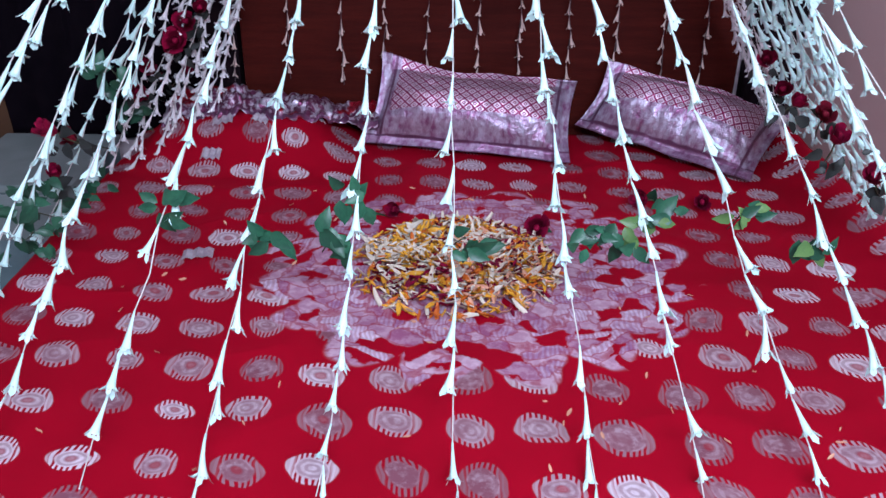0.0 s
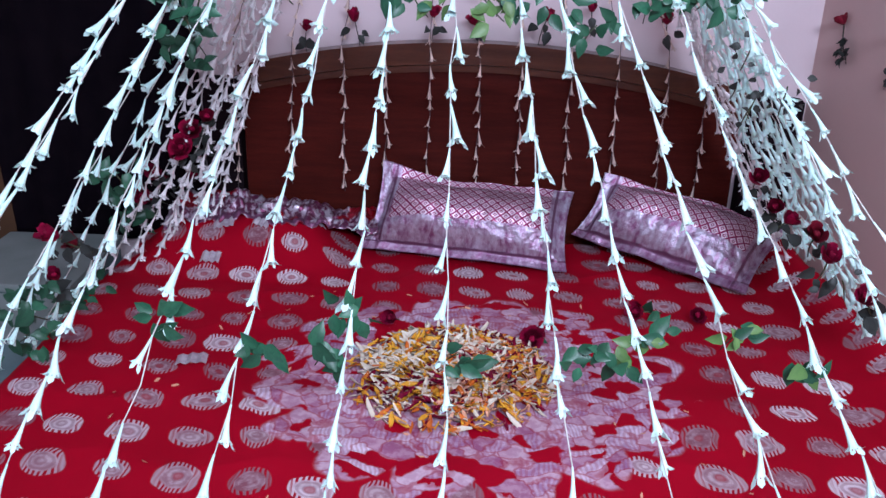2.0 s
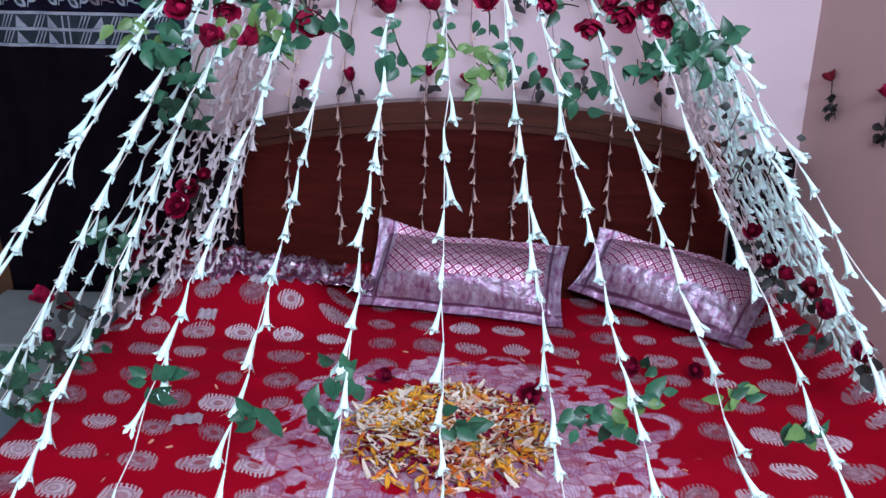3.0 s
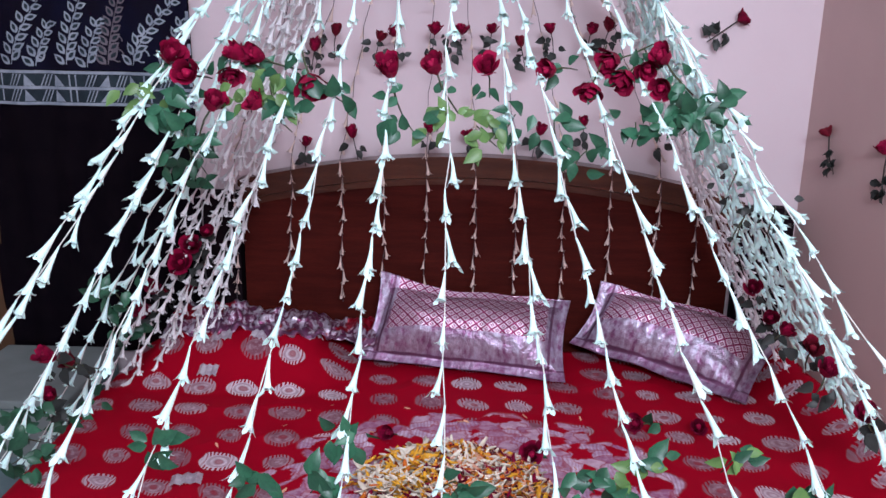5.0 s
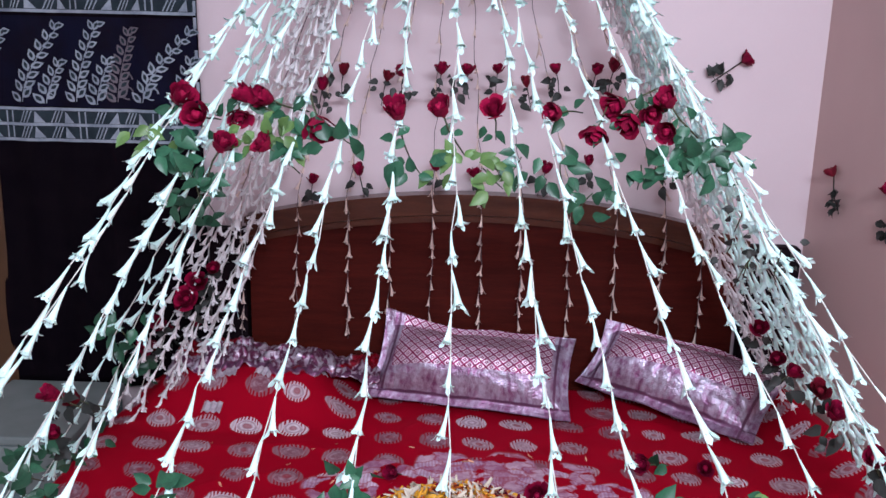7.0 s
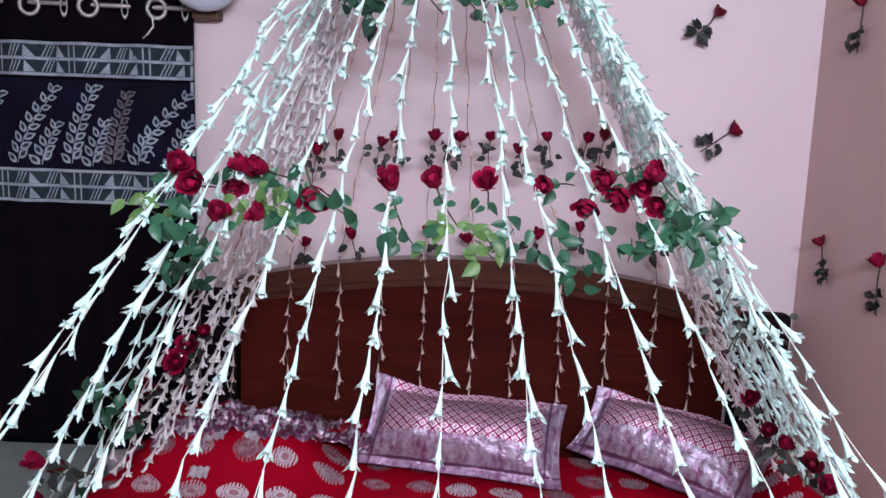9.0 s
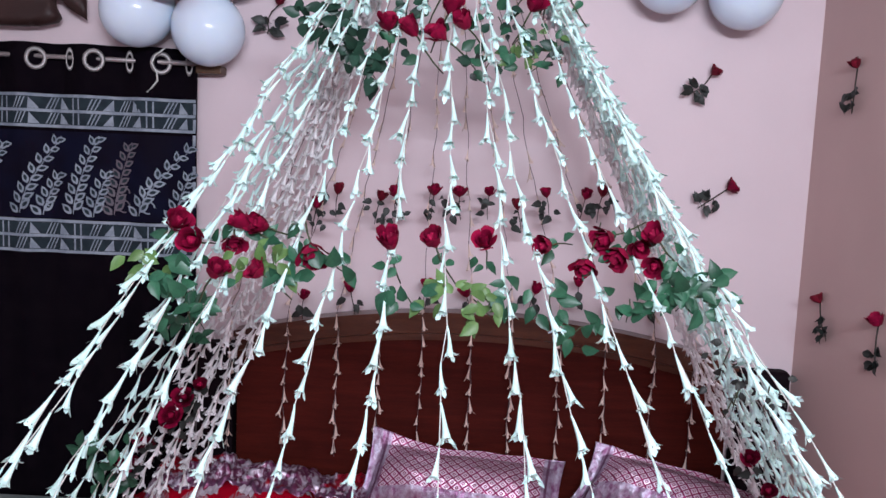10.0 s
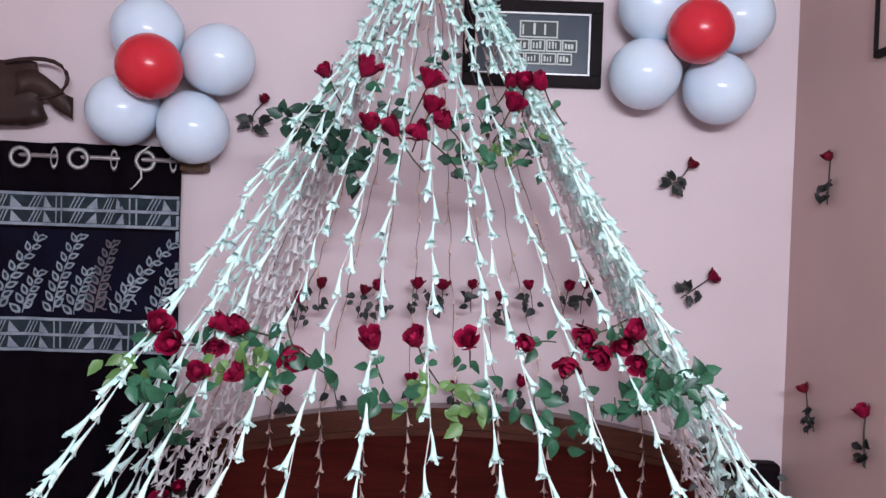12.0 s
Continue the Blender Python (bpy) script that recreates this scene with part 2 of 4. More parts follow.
def pillow_material(name, plain):
    """Mauve-silver brocade; u runs across the pillow, v from its front edge to its back."""
    n = Nodes(name)
    uv = n.coords("UV")
    sep = n.add("ShaderNodeSeparateXYZ", Vector=uv)
    u, v = sep.outputs[0], sep.outputs[1]
    wob = n.noise(9.0, 3.0)
    a = n.math("MULTIPLY", n.math("ADD", n.math("MULTIPLY", u, 1.9), v), 10.0)
    b = n.math("MULTIPLY", n.math("SUBTRACT", n.math("MULTIPLY", u, 1.9), v), 10.0)
    fa = n.math("ABSOLUTE", n.math("SUBTRACT", n.math("FRACT", a), 0.5))
    fb = n.math("ABSOLUTE", n.math("SUBTRACT", n.math("FRACT", b), 0.5))
    cell = n.math("MAXIMUM", fa, fb)
    ring = n.math("MULTIPLY", n.ramp(cell, 0.17, 0.22), n.math("SUBTRACT", 1.0, n.ramp(cell, 0.36, 0.42)))
    dot = n.math("SUBTRACT", 1.0, n.ramp(cell, 0.08, 0.12))
    diamonds = n.math("MAXIMUM", ring, dot)
    stripes = n.ramp(n.math("SINE", n.math("MULTIPLY_ADD", u, 120.0, n.math("MULTIPLY", wob, 30.0))), -0.6, 0.6)
    centre = n.math("MULTIPLY", n.ramp(v, 0.37, 0.38), n.math("MULTIPLY", n.ramp(u, 0.10, 0.11), n.math("SUBTRACT", 1.0, n.ramp(u, 0.89, 0.90))))
    hem = n.math("SUBTRACT", 1.0, n.ramp(v, 0.10, 0.13))
    mp = n.add("ShaderNodeMapping", Vector=uv)
    mp.inputs["Scale"].default_value = (22, 7, 1)
    blot = n.ramp(n.noise(1.0, 4.0, mp.outputs[0], 0.65), 0.32, 0.66)
    seam = n.math("MULTIPLY", n.math("ABSOLUTE", n.math("SUBTRACT", v, 0.115)), 60.0)
    side = n.math("MULTIPLY", n.math("SUBTRACT", 0.42, n.math("ABSOLUTE", n.math("SUBTRACT", u, 0.5))), 90.0)
    seam = n.ramp(n.math("MINIMUM", seam, n.math("ABSOLUTE", side)), 0.3, 1.0)
    border = n.math("MULTIPLY_ADD", stripes, 0.25, n.math("MULTIPLY", blot, 0.75))
    k = n.math("ADD", n.math("MULTIPLY", centre, diamonds), n.math("MULTIPLY", n.math("SUBTRACT", 1.0, centre), border))
    if plain:
        k = n.ramp(n.math("MULTIPLY_ADD", stripes, 0.12, n.noise(26.0, 4.0, None, 0.7)), 0.50, 0.66)
    base = n.mix(centre, (0.25, 0.085, 0.20), (0.27, 0.025, 0.11))
    lift = n.mix(centre, n.mix(hem, (0.58, 0.56, 0.68), (0.48, 0.38, 0.52)), (0.76, 0.62, 0.74))
    if plain:
        patch = n.ramp(n.noise(8.0, 3.0), 0.54, 0.58)
        base, lift = n.mix(patch, (0.19, 0.045, 0.115), (0.32, 0.001, 0.012)), n.mix(patch, (0.66, 0.60, 0.70), (0.40, 0.03, 0.06))
    grain = n.noise(300.0, 2.0)
    folds = n.noise(16.0, 4.0, None, 0.6)
    n.bump(n.math("ADD", n.math("MULTIPLY", folds, 4.5), n.math("MULTIPLY_ADD", k, 0.4, n.math("MULTIPLY", grain, 0.4))), 0.5, 0.006)
    return n.set(Base_Color=n.mix(seam, (0.17, 0.07, 0.14), n.mix(k, base, lift)), Roughness=0.33, Metallic=0.55, Specular_IOR_Level=0.4)


SPREAD = bedspread_material()
BROCADE = pillow_material("mauve_silver_brocade", False)
BROCADE_PLAIN = pillow_material("mauve_silver_border_cloth", True)

# ---- mesh helpers ----


def mesh_of(name, verts, faces, mats, smooth=True, index=None):
    me = bpy.data.meshes.new(name)
    me.from_pydata([tuple(v) for v in verts], [], faces)
    for m in mats if isinstance(mats, (list, tuple)) else [mats]:
        me.materials.append(m)
    me.polygons.foreach_set("use_smooth", [smooth] * len(me.polygons))
    if index is not None:
        me.polygons.foreach_set("material_index", index)
    me.update()
    return me


def part_me(name, me, parent=None, label="", m=None):
    ob = new(name, me)
    if parent:
        ob.parent = parent
    if m is not None:
        ob.matrix_local = m
    return tagged(ob, label)


def part(name, bm, material, parent=None, label="", smooth=False):
    me = bpy.data.meshes.new(name)
    bm.to_mesh(me)
    bm.free()
    me.materials.append(material)
    me.polygons.foreach_set("use_smooth", [smooth] * len(me.polygons))
    return part_me(name, me, parent, label)


def thing(name, at, label, category, group="", kind=""):
    ob = new(name)
    ob.empty_display_size = 0.05
    ob.location = at
    return tagged(ob, label, category, group, kind)


def box(lo, hi, bevel=0.0, segments=2):
    bm = bmesh.new()
    bmesh.ops.create_cube(bm, size=1)
    lo, hi = Vector(lo), Vector(hi)
    for v in bm.verts:
        v.co = Vector([(lo[i] + hi[i]) / 2 + v.co[i] * (hi[i] - lo[i]) for i in range(3)])
    if bevel:
        bmesh.ops.bevel(bm, geom=bm.edges[:], offset=bevel, segments=segments, affect="EDGES", profile=0.6)
    return bm


def grid_faces(nu, nv, wrap=False):
    f = []
    for j in range(nv - 1):
        for i in range(nu if wrap else nu - 1):
            i2 = (i + 1) % nu
            f.append((j * nu + i, j * nu + i2, (j + 1) * nu + i2, (j + 1) * nu + i))
    return f


def tube(points, radius, sides=5):
    """Vertices and faces of a tube along the points."""
    pts = [Vector(p) for p in points]
    vs = []
    for i, p in enumerate(pts):
        d = (pts[min(i + 1, len(pts) - 1)] - pts[max(i - 1, 0)]).normalized()
        a = d.orthogonal().normalized()
        b = d.cross(a)
        rr = radius[i] if isinstance(radius, (list, tuple)) else radius
        vs += [p + (a * math.cos(2 * math.pi * k / sides) + b * math.sin(2 * math.pi * k / sides)) * rr for k in range(sides)]
    fs = grid_faces(sides, len(pts), True)
    fs.append(tuple(range(sides - 1, -1, -1)))
    fs.append(tuple(range(len(vs) - sides, len(vs))))
    return vs, fs


def join(parts):
    vs, fs = [], []
    for v, f in parts:
        o = len(vs)
        vs += list(v)
        fs += [tuple(i + o for i in q) for q in f]
    return vs, fs


def wob(p, s=1.0):
    return noise.noise(Vector(p) * s)


# ---- the room ----
RIGHT, BACK, LEFT, REAR, TOP = 1.265, 0.060, -2.30, -4.05, 3.05


def structure(name, bm, material, label):
    return tagged(part(name, bm, material, None, label), kind="structure", category=name.split("_")[0])


structure("floor", box((LEFT - 0.1, REAR - 0.1, -0.1), (RIGHT + 0.1, BACK + 0.1, 0.0)), FLOOR, "grey tiled floor beside the bed")
structure("ceiling", box((LEFT - 0.1, REAR - 0.1, TOP), (RIGHT + 0.1, BACK + 0.1, TOP + 0.1)), CEIL, "plain off-white painted ceiling")
structure("wall_back", box((LEFT, BACK, 0), (RIGHT, BACK + 0.12, TOP)), PINK_WALL, "pale pink painted wall behind the bed")
structure("wall_right", box((RIGHT, REAR, 0), (RIGHT + 0.12, BACK + 0.12, TOP)), MAUVE_WALL, "side wall in a darker, redder pink than the back wall")
structure("wall_left", box((LEFT - 0.12, REAR, 0), (LEFT, BACK + 0.12, TOP)), PINK_WALL, "pale pink painted side wall")
structure("wall_rear", box((LEFT, REAR - 0.12, 0), (RIGHT, REAR, TOP)), PINK_WALL, "pale pink painted rear wall")

door = thing("door_1", (-1.86, BACK, 0), "brown wooden door in its frame beside the curtain", "door", kind="structure")
for nm, lo, hi, b in (("jamb", (0.22, -0.05, 0), (0.34, -0.001, 2.1), 0.006), ("door_leaf", (-0.40, -0.035, 0.01), (0.215, -0.002, 2.02), 0.004), ("lintel", (-0.43, -0.05, 2.105), (0.34, -0.001, 2.2), 0.006)):
    part(nm, box(lo, hi, b), DOOR_WOOD, door)

# ---- the bed ----
BX0, BX1, BY0, BY1, BZ = -1.06, 1.225, -1.90, -0.03, 0.55
bed = thing("bed", (0.1, -0.95, 0), "double bed with an arched polished wooden headboard", "bed")


def arch(x):
    return 1.232 - 0.155 * (x - 0.11) ** 2


def headboard_sheet(lo_drop, hi_drop, y0, y1, x0, x1, z0=None, n=40):
    """A slab that follows the arch: from hi_drop under its line down to lo_drop, or to z0."""
    vs = []
    for i in range(n):
        x = x0 + (x1 - x0) * i / (n - 1)
        zt = arch(x) - hi_drop
        zb = z0 if z0 is not None else arch(x) - lo_drop
        vs += [(x, y0, zb), (x, y0, zt), (x, y1, zt), (x, y1, zb)]
    fs = []
    for i in range(n - 1):
        for k in range(4):
            a, b = i * 4 + k, i * 4 + (k + 1) % 4
            fs.append((a, b, b + 4, a + 4))
    fs += [(0, 3, 2, 1), (4 * n - 4, 4 * n - 3, 4 * n - 2, 4 * n - 1)]
    return [Vector(v) - bed.location for v in vs], fs


def arch_part(name, mat, label, *a, **k):
    v, f = headboard_sheet(*a, **k)
    return part_me(name, mesh_of(name, v, f, mat, False), bed, label)


arch_part("headboard", PANEL_WOOD, "dark red-brown polished headboard panel", 0, 0.03, 0.004, 0.045, -0.665, 1.03, z0=0.25)
arch_part("top_rail", RAIL_WOOD, "mid-brown arched top rail", 0.062, 0.0, -0.022, 0.050, -0.668, 1.045)
arch_part("rail_bead", RAIL_WOOD, "", 0.012, -0.010, -0.030, 0.052, -0.672, 1.05)
arch_part("rail_bead", RAIL_WOOD, "", 0.088, 0.066, -0.012, 0.02, -0.662, 1.04)
part("headboard_post", box((-0.80 - 0.1, -0.02 + 0.95, 0.0), (-0.674 - 0.1, 0.05 + 0.95, 1.10), 0.010), EBONY, bed, "near-black end post")
part("headboard_post", box((1.053 - 0.1, -0.02 + 0.95, 0.0), (1.235 - 0.1, 0.05 + 0.95, 1.085), 0.022, 3), EBONY, bed, "near-black end post")
part("mattress", box((BX0 + 0.07 - 0.1, BY0 + 0.07 + 0.95, 0.30), (BX1 - 0.07 - 0.1, BY1 + 0.95, 0.525), 0.05, 3), WHITE_CLOTH, bed)
for x in (BX0 + 0.06, BX1 - 0.09):
    part("side_rail", box((x - 0.1, BY0 + 0.1 + 0.95, 0.16), (x + 0.03 - 0.1, BY1 + 0.95, 0.30), 0.006), RAIL_WOOD, bed)
for x in (BX0 + 0.10, BX1 - 0.16):
    for y in (BY0 + 0.12, -0.2):
        part("leg", box((x - 0.1, y + 0.95, 0), (x + 0.06 - 0.1, y + 0.06 + 0.95, 0.16), 0.006), RAIL_WOOD, bed)


def spread_z(x, y):
    """Height of the bedspread: softly uneven, with a few long creases."""
    z = BZ - 0.004 + 0.010 * wob((x * 2.2, y * 2.2, 1)) + 0.004 * wob((x * 9, y * 7, 4))
    z += 0.007 * (1 - abs(wob((x * 3.1 + 2, y * 3.7, 12)))) ** 6 * (0.5 + wob((x * 1.3, y * 1.3, 6)))
    z += 0.006 * max(0, wob((x * 5 + y * 1.5, y * 1.2, 9)))
    # a flat bolster under the cloth at the head
    s = max(0.0, min(1.0, (y + 0.46) / 0.30))
    a = max(0.0, min(1.0, (x + 1.02) / 0.16)) * max(0.0, min(1.0, (-0.25 - x) / 0.22))
    z += 0.115 * (s * s * (3 - 2 * s)) * (a * a * (3 - 2 * a)) * (1 + 0.15 * wob((x * 6, y * 4, 3)))
    # the cloth pushed up along the wall
    w = max(0.0, min(1.0, (x - 1.04) / 0.16))
    z += 0.085 * w * w * (3 - 2 * w) * (1 + 0.12 * wob((x * 5, y * 5, 15)))
    return z


def bedspread():
    nu, nv, R = 220, 180, 0.055
    drop = 0.30
    lx, ly = BX1 - BX0, BY1 - BY0
    vs = []
    for j in range(nv):
        b = -(drop) + (ly + drop) * j / (nv - 1)
        for i in range(nu):
            a = -drop + (lx + 2 * drop) * i / (nu - 1)

            def fold(s, L):
                if s < 0:
                    return 0.0, s
                if s > L:
                    return L, -(s - L)
                return s, 0.0
            fx, zx = fold(a, lx)
            fy, zy = fold(b, ly)
            x, y = BX0 + fx, BY0 + fy
            dz = min(zx, zy)
            near = min(fx, lx - fx, fy)
            z = spread_z(x, y) - (R - math.sqrt(max(0, R * R - (R - min(near, R)) ** 2)))
            if dz < 0:
                z = spread_z(x, y) - R + dz
                w = 0.02 * wob((x * 4, y * 4, dz * 2)) * min(1, -dz / 0.1)
                x += (w - 0.005 if zx < 0 and fx == 0 else 0) + (0.005 - abs(w) if zx < 0 and fx > 0 else 0)
                y += w if zy < 0 else 0
                x = min(x, RIGHT - 0.03)
            vs.append((x, y, z))
    me = mesh_of("bedspread", vs, grid_faces(nu, nv), SPREAD)
    ob = new("bedspread", me)
    mod = ob.modifiers.new("thickness", "SOLIDIFY")
    mod.thickness, mod.offset = 0.003, -1
    return tagged(ob, "red satin bedspread with mauve silver woven rosettes, lightly creased", "bedspread")


spread = bedspread()


def pillow(bl, br, tr, tl, thick, curl, crown, label, seed):
    """A stuffed pillow in a flanged case, spanned between its four corners; curl lifts the corner tl, crown the back edge."""
    nu, nv = 96, 60
    bl, br, tr, tl = (Vector(p) for p in (bl, br, tr, tl))
    mid = (bl + br + tr + tl) / 4
    out = (br + tr - bl - tl).cross(tl + tr - bl - br).normalized()
    w, d = ((br + tr - bl - tl) / 2).length, ((tl + tr - bl - br) / 2).length
    fl = 0.032
    vs, uvs = [], []
    for side in (1, -1):
        for j in range(nv):
            for i in range(nu):
                u, v = i / (nu - 1), j / (nv - 1)
                x, y = (u - 0.5) * w, (v - 0.5) * d
                ex = max(0, min(1, (w / 2 - abs(x) - fl) / (w * 0.26)))
                ey = max(0, min(1, (d / 2 - abs(y) - fl) / (d * 0.40)))
                flat = ex == 0 or ey == 0
                h = thick * (0.72 if side > 0 else 0.28) * (math.sin(ex * math.pi / 2) * math.sin(ey * math.pi / 2)) ** 0.6
                h += 0.005 * wob((x * 16 + seed, y * 16, side)) * (0.3 if flat else 1)
                if side > 0 and not flat:
                    front = max(0, 1 - v / 0.45)
                    h += 0.012 * front * wob((x * 34 + seed, y * 7, 11)) + 0.006 * wob((x * 5 + seed, y * 26, 3)) + 0.005 * wob((x * 20 + y * 16 + seed, y * 30 - x * 9, 5))
                sag = 0.016 * wob((x * 9 + seed, y * 9, 7)) if flat else 0.0
                uu = 0.5 + (u - 0.5) * (1 - 0.05 * (1 - (2 * v - 1) ** 2) * abs(2 * u - 1) ** 4)
                vv = 0.5 + (v - 0.5) * (1 - 0.04 * (1 - (2 * u - 1) ** 2) * abs(2 * v - 1) ** 4)
                p = bl.lerp(br, uu).lerp(tl.lerp(tr, uu), vv) + out * (side * (h + 0.002) + sag)
                p.z += crown * math.sin(math.pi * u) * v
                p.z += curl * max(0, 1 - 2.6 * u) ** 1.3 * max(0, 2 * v - 1) ** 1.6
                p.y = min(p.y, -0.034 - 0.003 * (1 - side))
                p.z = max(p.z, spread_z(p.x, p.y) + 0.004 + 0.002 * side)
                vs.append(p - mid)
                uvs.append((u, v))
    f1 = grid_faces(nu, nv)
    o = nu * nv
    f2 = [tuple(i + o for i in reversed(q)) for q in f1]
    rim = [i for i in range(nu)] + [j * nu + nu - 1 for j in range(1, nv)] + [(nv - 1) * nu + i for i in range(nu - 2, -1, -1)] + [j * nu for j in range(nv - 2, 0, -1)]
    f3 = [tuple(reversed((rim[k], rim[k] + o, rim[(k + 1) % len(rim)] + o, rim[(k + 1) % len(rim)]))) for k in range(len(rim))]
    me = mesh_of("pillow", vs, f1 + f2 + f3, BROCADE)
    layer = me.uv_layers.new(name="UVMap")
    for lp in me.loops:
        layer.data[lp.index].uv = uvs[lp.vertex_index]
    ob = new("pillow", me)
    ob.location = mid
    return tagged(ob, label, "pillow", "pillows at the headboard")


pillow((-0.252, -0.190, 0.572), (0.432, -0.345, 0.572), (0.472, -0.090, 0.762), (-0.180, -0.075, 0.795), 0.140, 0.055, 0.010, "mauve silver brocade pillow with diamond weave, propped on the headboard", 1)
pillow((0.474, -0.100, 0.612), (0.967, -0.470, 0.566), (1.205, -0.125, 0.655), (0.575, -0.060, 0.785), 0.140, 0.045, 0.035, "mauve silver brocade pillow turned askew at the headboard", 5)


def head_cloth():
    """The brocade border of the spread, bunched up along the headboard."""
    nu, nv = 150, 24
    vs, uvs = [], []
    for j in range(nv):
        v = j / (nv - 1)
        for i in range(nu):
            u = i / (nu - 1)
            x = -0.90 + u * 0.71
            lump = 0.5 + 0.5 * wob((x * 11, 0, 2))
            y = -0.205 + 0.165 * v + (0.05 * wob((x * 7, v * 2, 5)) + 0.03 * wob((x * 23, v * 3, 9))) * (1 - 0.7 * v)
            z = spread_z(min(x, -0.40), y) + 0.006 + math.sin(v * math.pi * 0.62) * (0.015 + 0.085 * lump * lump * (1 if u < 0.35 else 0.55)) + 0.020 * wob((x * 30, v * 5, 8)) + 0.010 * wob((x * 60, v * 11, 2))
            vs.append((x, y, z))
            uvs.append((u * 1.4, 0.1 + v * 0.25))
    me = mesh_of("border_cloth", vs, grid_faces(nu, nv), BROCADE_PLAIN)
    layer = me.uv_layers.new(name="UVMap")
    for lp in me.loops:
        layer.data[lp.index].uv = uvs[lp.vertex_index]
    ob = part_me("border_cloth", me, spread, "crumpled mauve silver border cloth")
    ob.modifiers.new("thickness", "SOLIDIFY").thickness = 0.004


head_cloth()

# ---- table by the bed ----
table = thing("side_table", (-1.33, -0.22, 0), "low side table with a white cloth top beside the bed", "table")
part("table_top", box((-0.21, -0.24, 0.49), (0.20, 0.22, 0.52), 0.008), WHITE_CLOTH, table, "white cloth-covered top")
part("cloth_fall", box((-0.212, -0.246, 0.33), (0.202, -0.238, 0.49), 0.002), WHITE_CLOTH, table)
part("table_body", box((-0.20, -0.235, 0.03), (0.19, 0.21, 0.488), 0.006), TEAL_PANEL, table, "grey-green body")

# ---- curtain ----
curtain = thing("curtain", (-1.16, 0.02, 0), "dark plum eyelet curtain with silver leaf print and bands", "curtain")
CX0, CX1, CZ0, CZ1 = -1.60, -0.815, 0.50, 2.085


def cloth_y(x, z):
    f = 0.35 + 0.65 * max(0, min(1, (z - 1.2) / 0.8))
    return 0.014 + (0.010 + 0.013 * max(0, min(1, (z - 1.75) / 0.2))) * math.cos((x + 1.295) / 0.2085 * 2 * math.pi) * f + 0.006 * math.sin(x * 47 + 1) * (1.25 - f) + 0.004 * wob((x * 6, 0, z * 2))


def curtain_point(x, z, off=0.0):
    return Vector((x + 0.004 * wob((x * 3, 5, z * 3)), cloth_y(x, z) - off, z)) - curtain.location


def curtain_sheet(name, x0, x1, z0, z1, mat, off, nx=90, nz=40, label="", thick=0.0):
    vs = [curtain_point(x0 + (x1 - x0) * i / (nx - 1), z0 + (z1 - z0) * j / (nz - 1), off) for j in range(nz) for i in range(nx)]
    ob = part_me(name, mesh_of(name, vs, grid_faces(nx, nz), mat), curtain, label)
    if thick:
        ob.modifiers.new("thickness", "SOLIDIFY").thickness = thick
    return ob


curtain_sheet("curtain_cloth", CX0, CX1, CZ0, CZ1, CURTAIN, 0.0, thick=0.002)
curtain_sheet("navy_panel", CX0 + 0.004, CX1 - 0.004, 1.50, 1.795, CURTAIN_NAVY, 0.0016, 90, 14, "navy blue panel")
for z0, z1 in ((1.806, 1.918), (1.383, 1.497)):
    curtain_sheet("band", CX0 + 0.003, CX1 - 0.003, z0, z1, CURTAIN_BAND, 0.0018, 90, 6, "grey-teal woven band")
    quads = []

    def strip(x0, x1, za, zb, n):
        vs = [curtain_point(x0 + (x1 - x0) * i / n, z, 0.0034) for z in (za, zb) for i in range(n + 1)]
        quads.append((vs, grid_faces(n + 1, 2)))

    zm = (z0 + z1) / 2
    for z, h in ((z0, 0.010), (zm - 0.005, 0.010), (z1 - 0.010, 0.010)):
        strip(CX0 + 0.003, CX1 - 0.003, z, z + h, 80)
    rs = random.Random(4)
    x = CX0 + 0.02
    while x < CX1 - 0.05:
        for za, zb in ((z0 + 0.012, zm - 0.006), (zm + 0.006, z1 - 0.012)):
            s = (int((x - CX0) / 0.05)) % 5
            if s in (0, 3):
                for k in range(3):
                    xx = x + 0.012 * k
                    vs = [curtain_point(xx, za, 0.0034), curtain_point(xx + 0.004, za, 0.0034), curtain_point(xx + 0.022, zb, 0.0034), curtain_point(xx + 0.017, zb, 0.0034)]
                    quads.append((vs, [(0, 1, 2, 3)]))
            elif s in (1, 4):
                vs = [curtain_point(x, za, 0.0034), curtain_point(x + 0.034, za, 0.0034), curtain_point(x + (0.004 if rs.random() < 0.5 else 0.03), zb, 0.0034)]
                quads.append((vs, [(0, 1, 2)]))
            else:
                for k in range(2):
                    xx = x + 0.02 * k
                    vs = [curtain_point(xx, za, 0.0034), curtain_point(xx + 0.005, za, 0.0034), curtain_point(xx + 0.005, zb, 0.0034), curtain_point(xx, zb, 0.0034)]
                    quads.append((vs, [(0, 1, 2, 3)]))
        x += 0.05
    v, f = join(quads)
    part_me("band_print", mesh_of("band_print", v, f, CURTAIN_PRINT), curtain, "silver-grey geometric print")


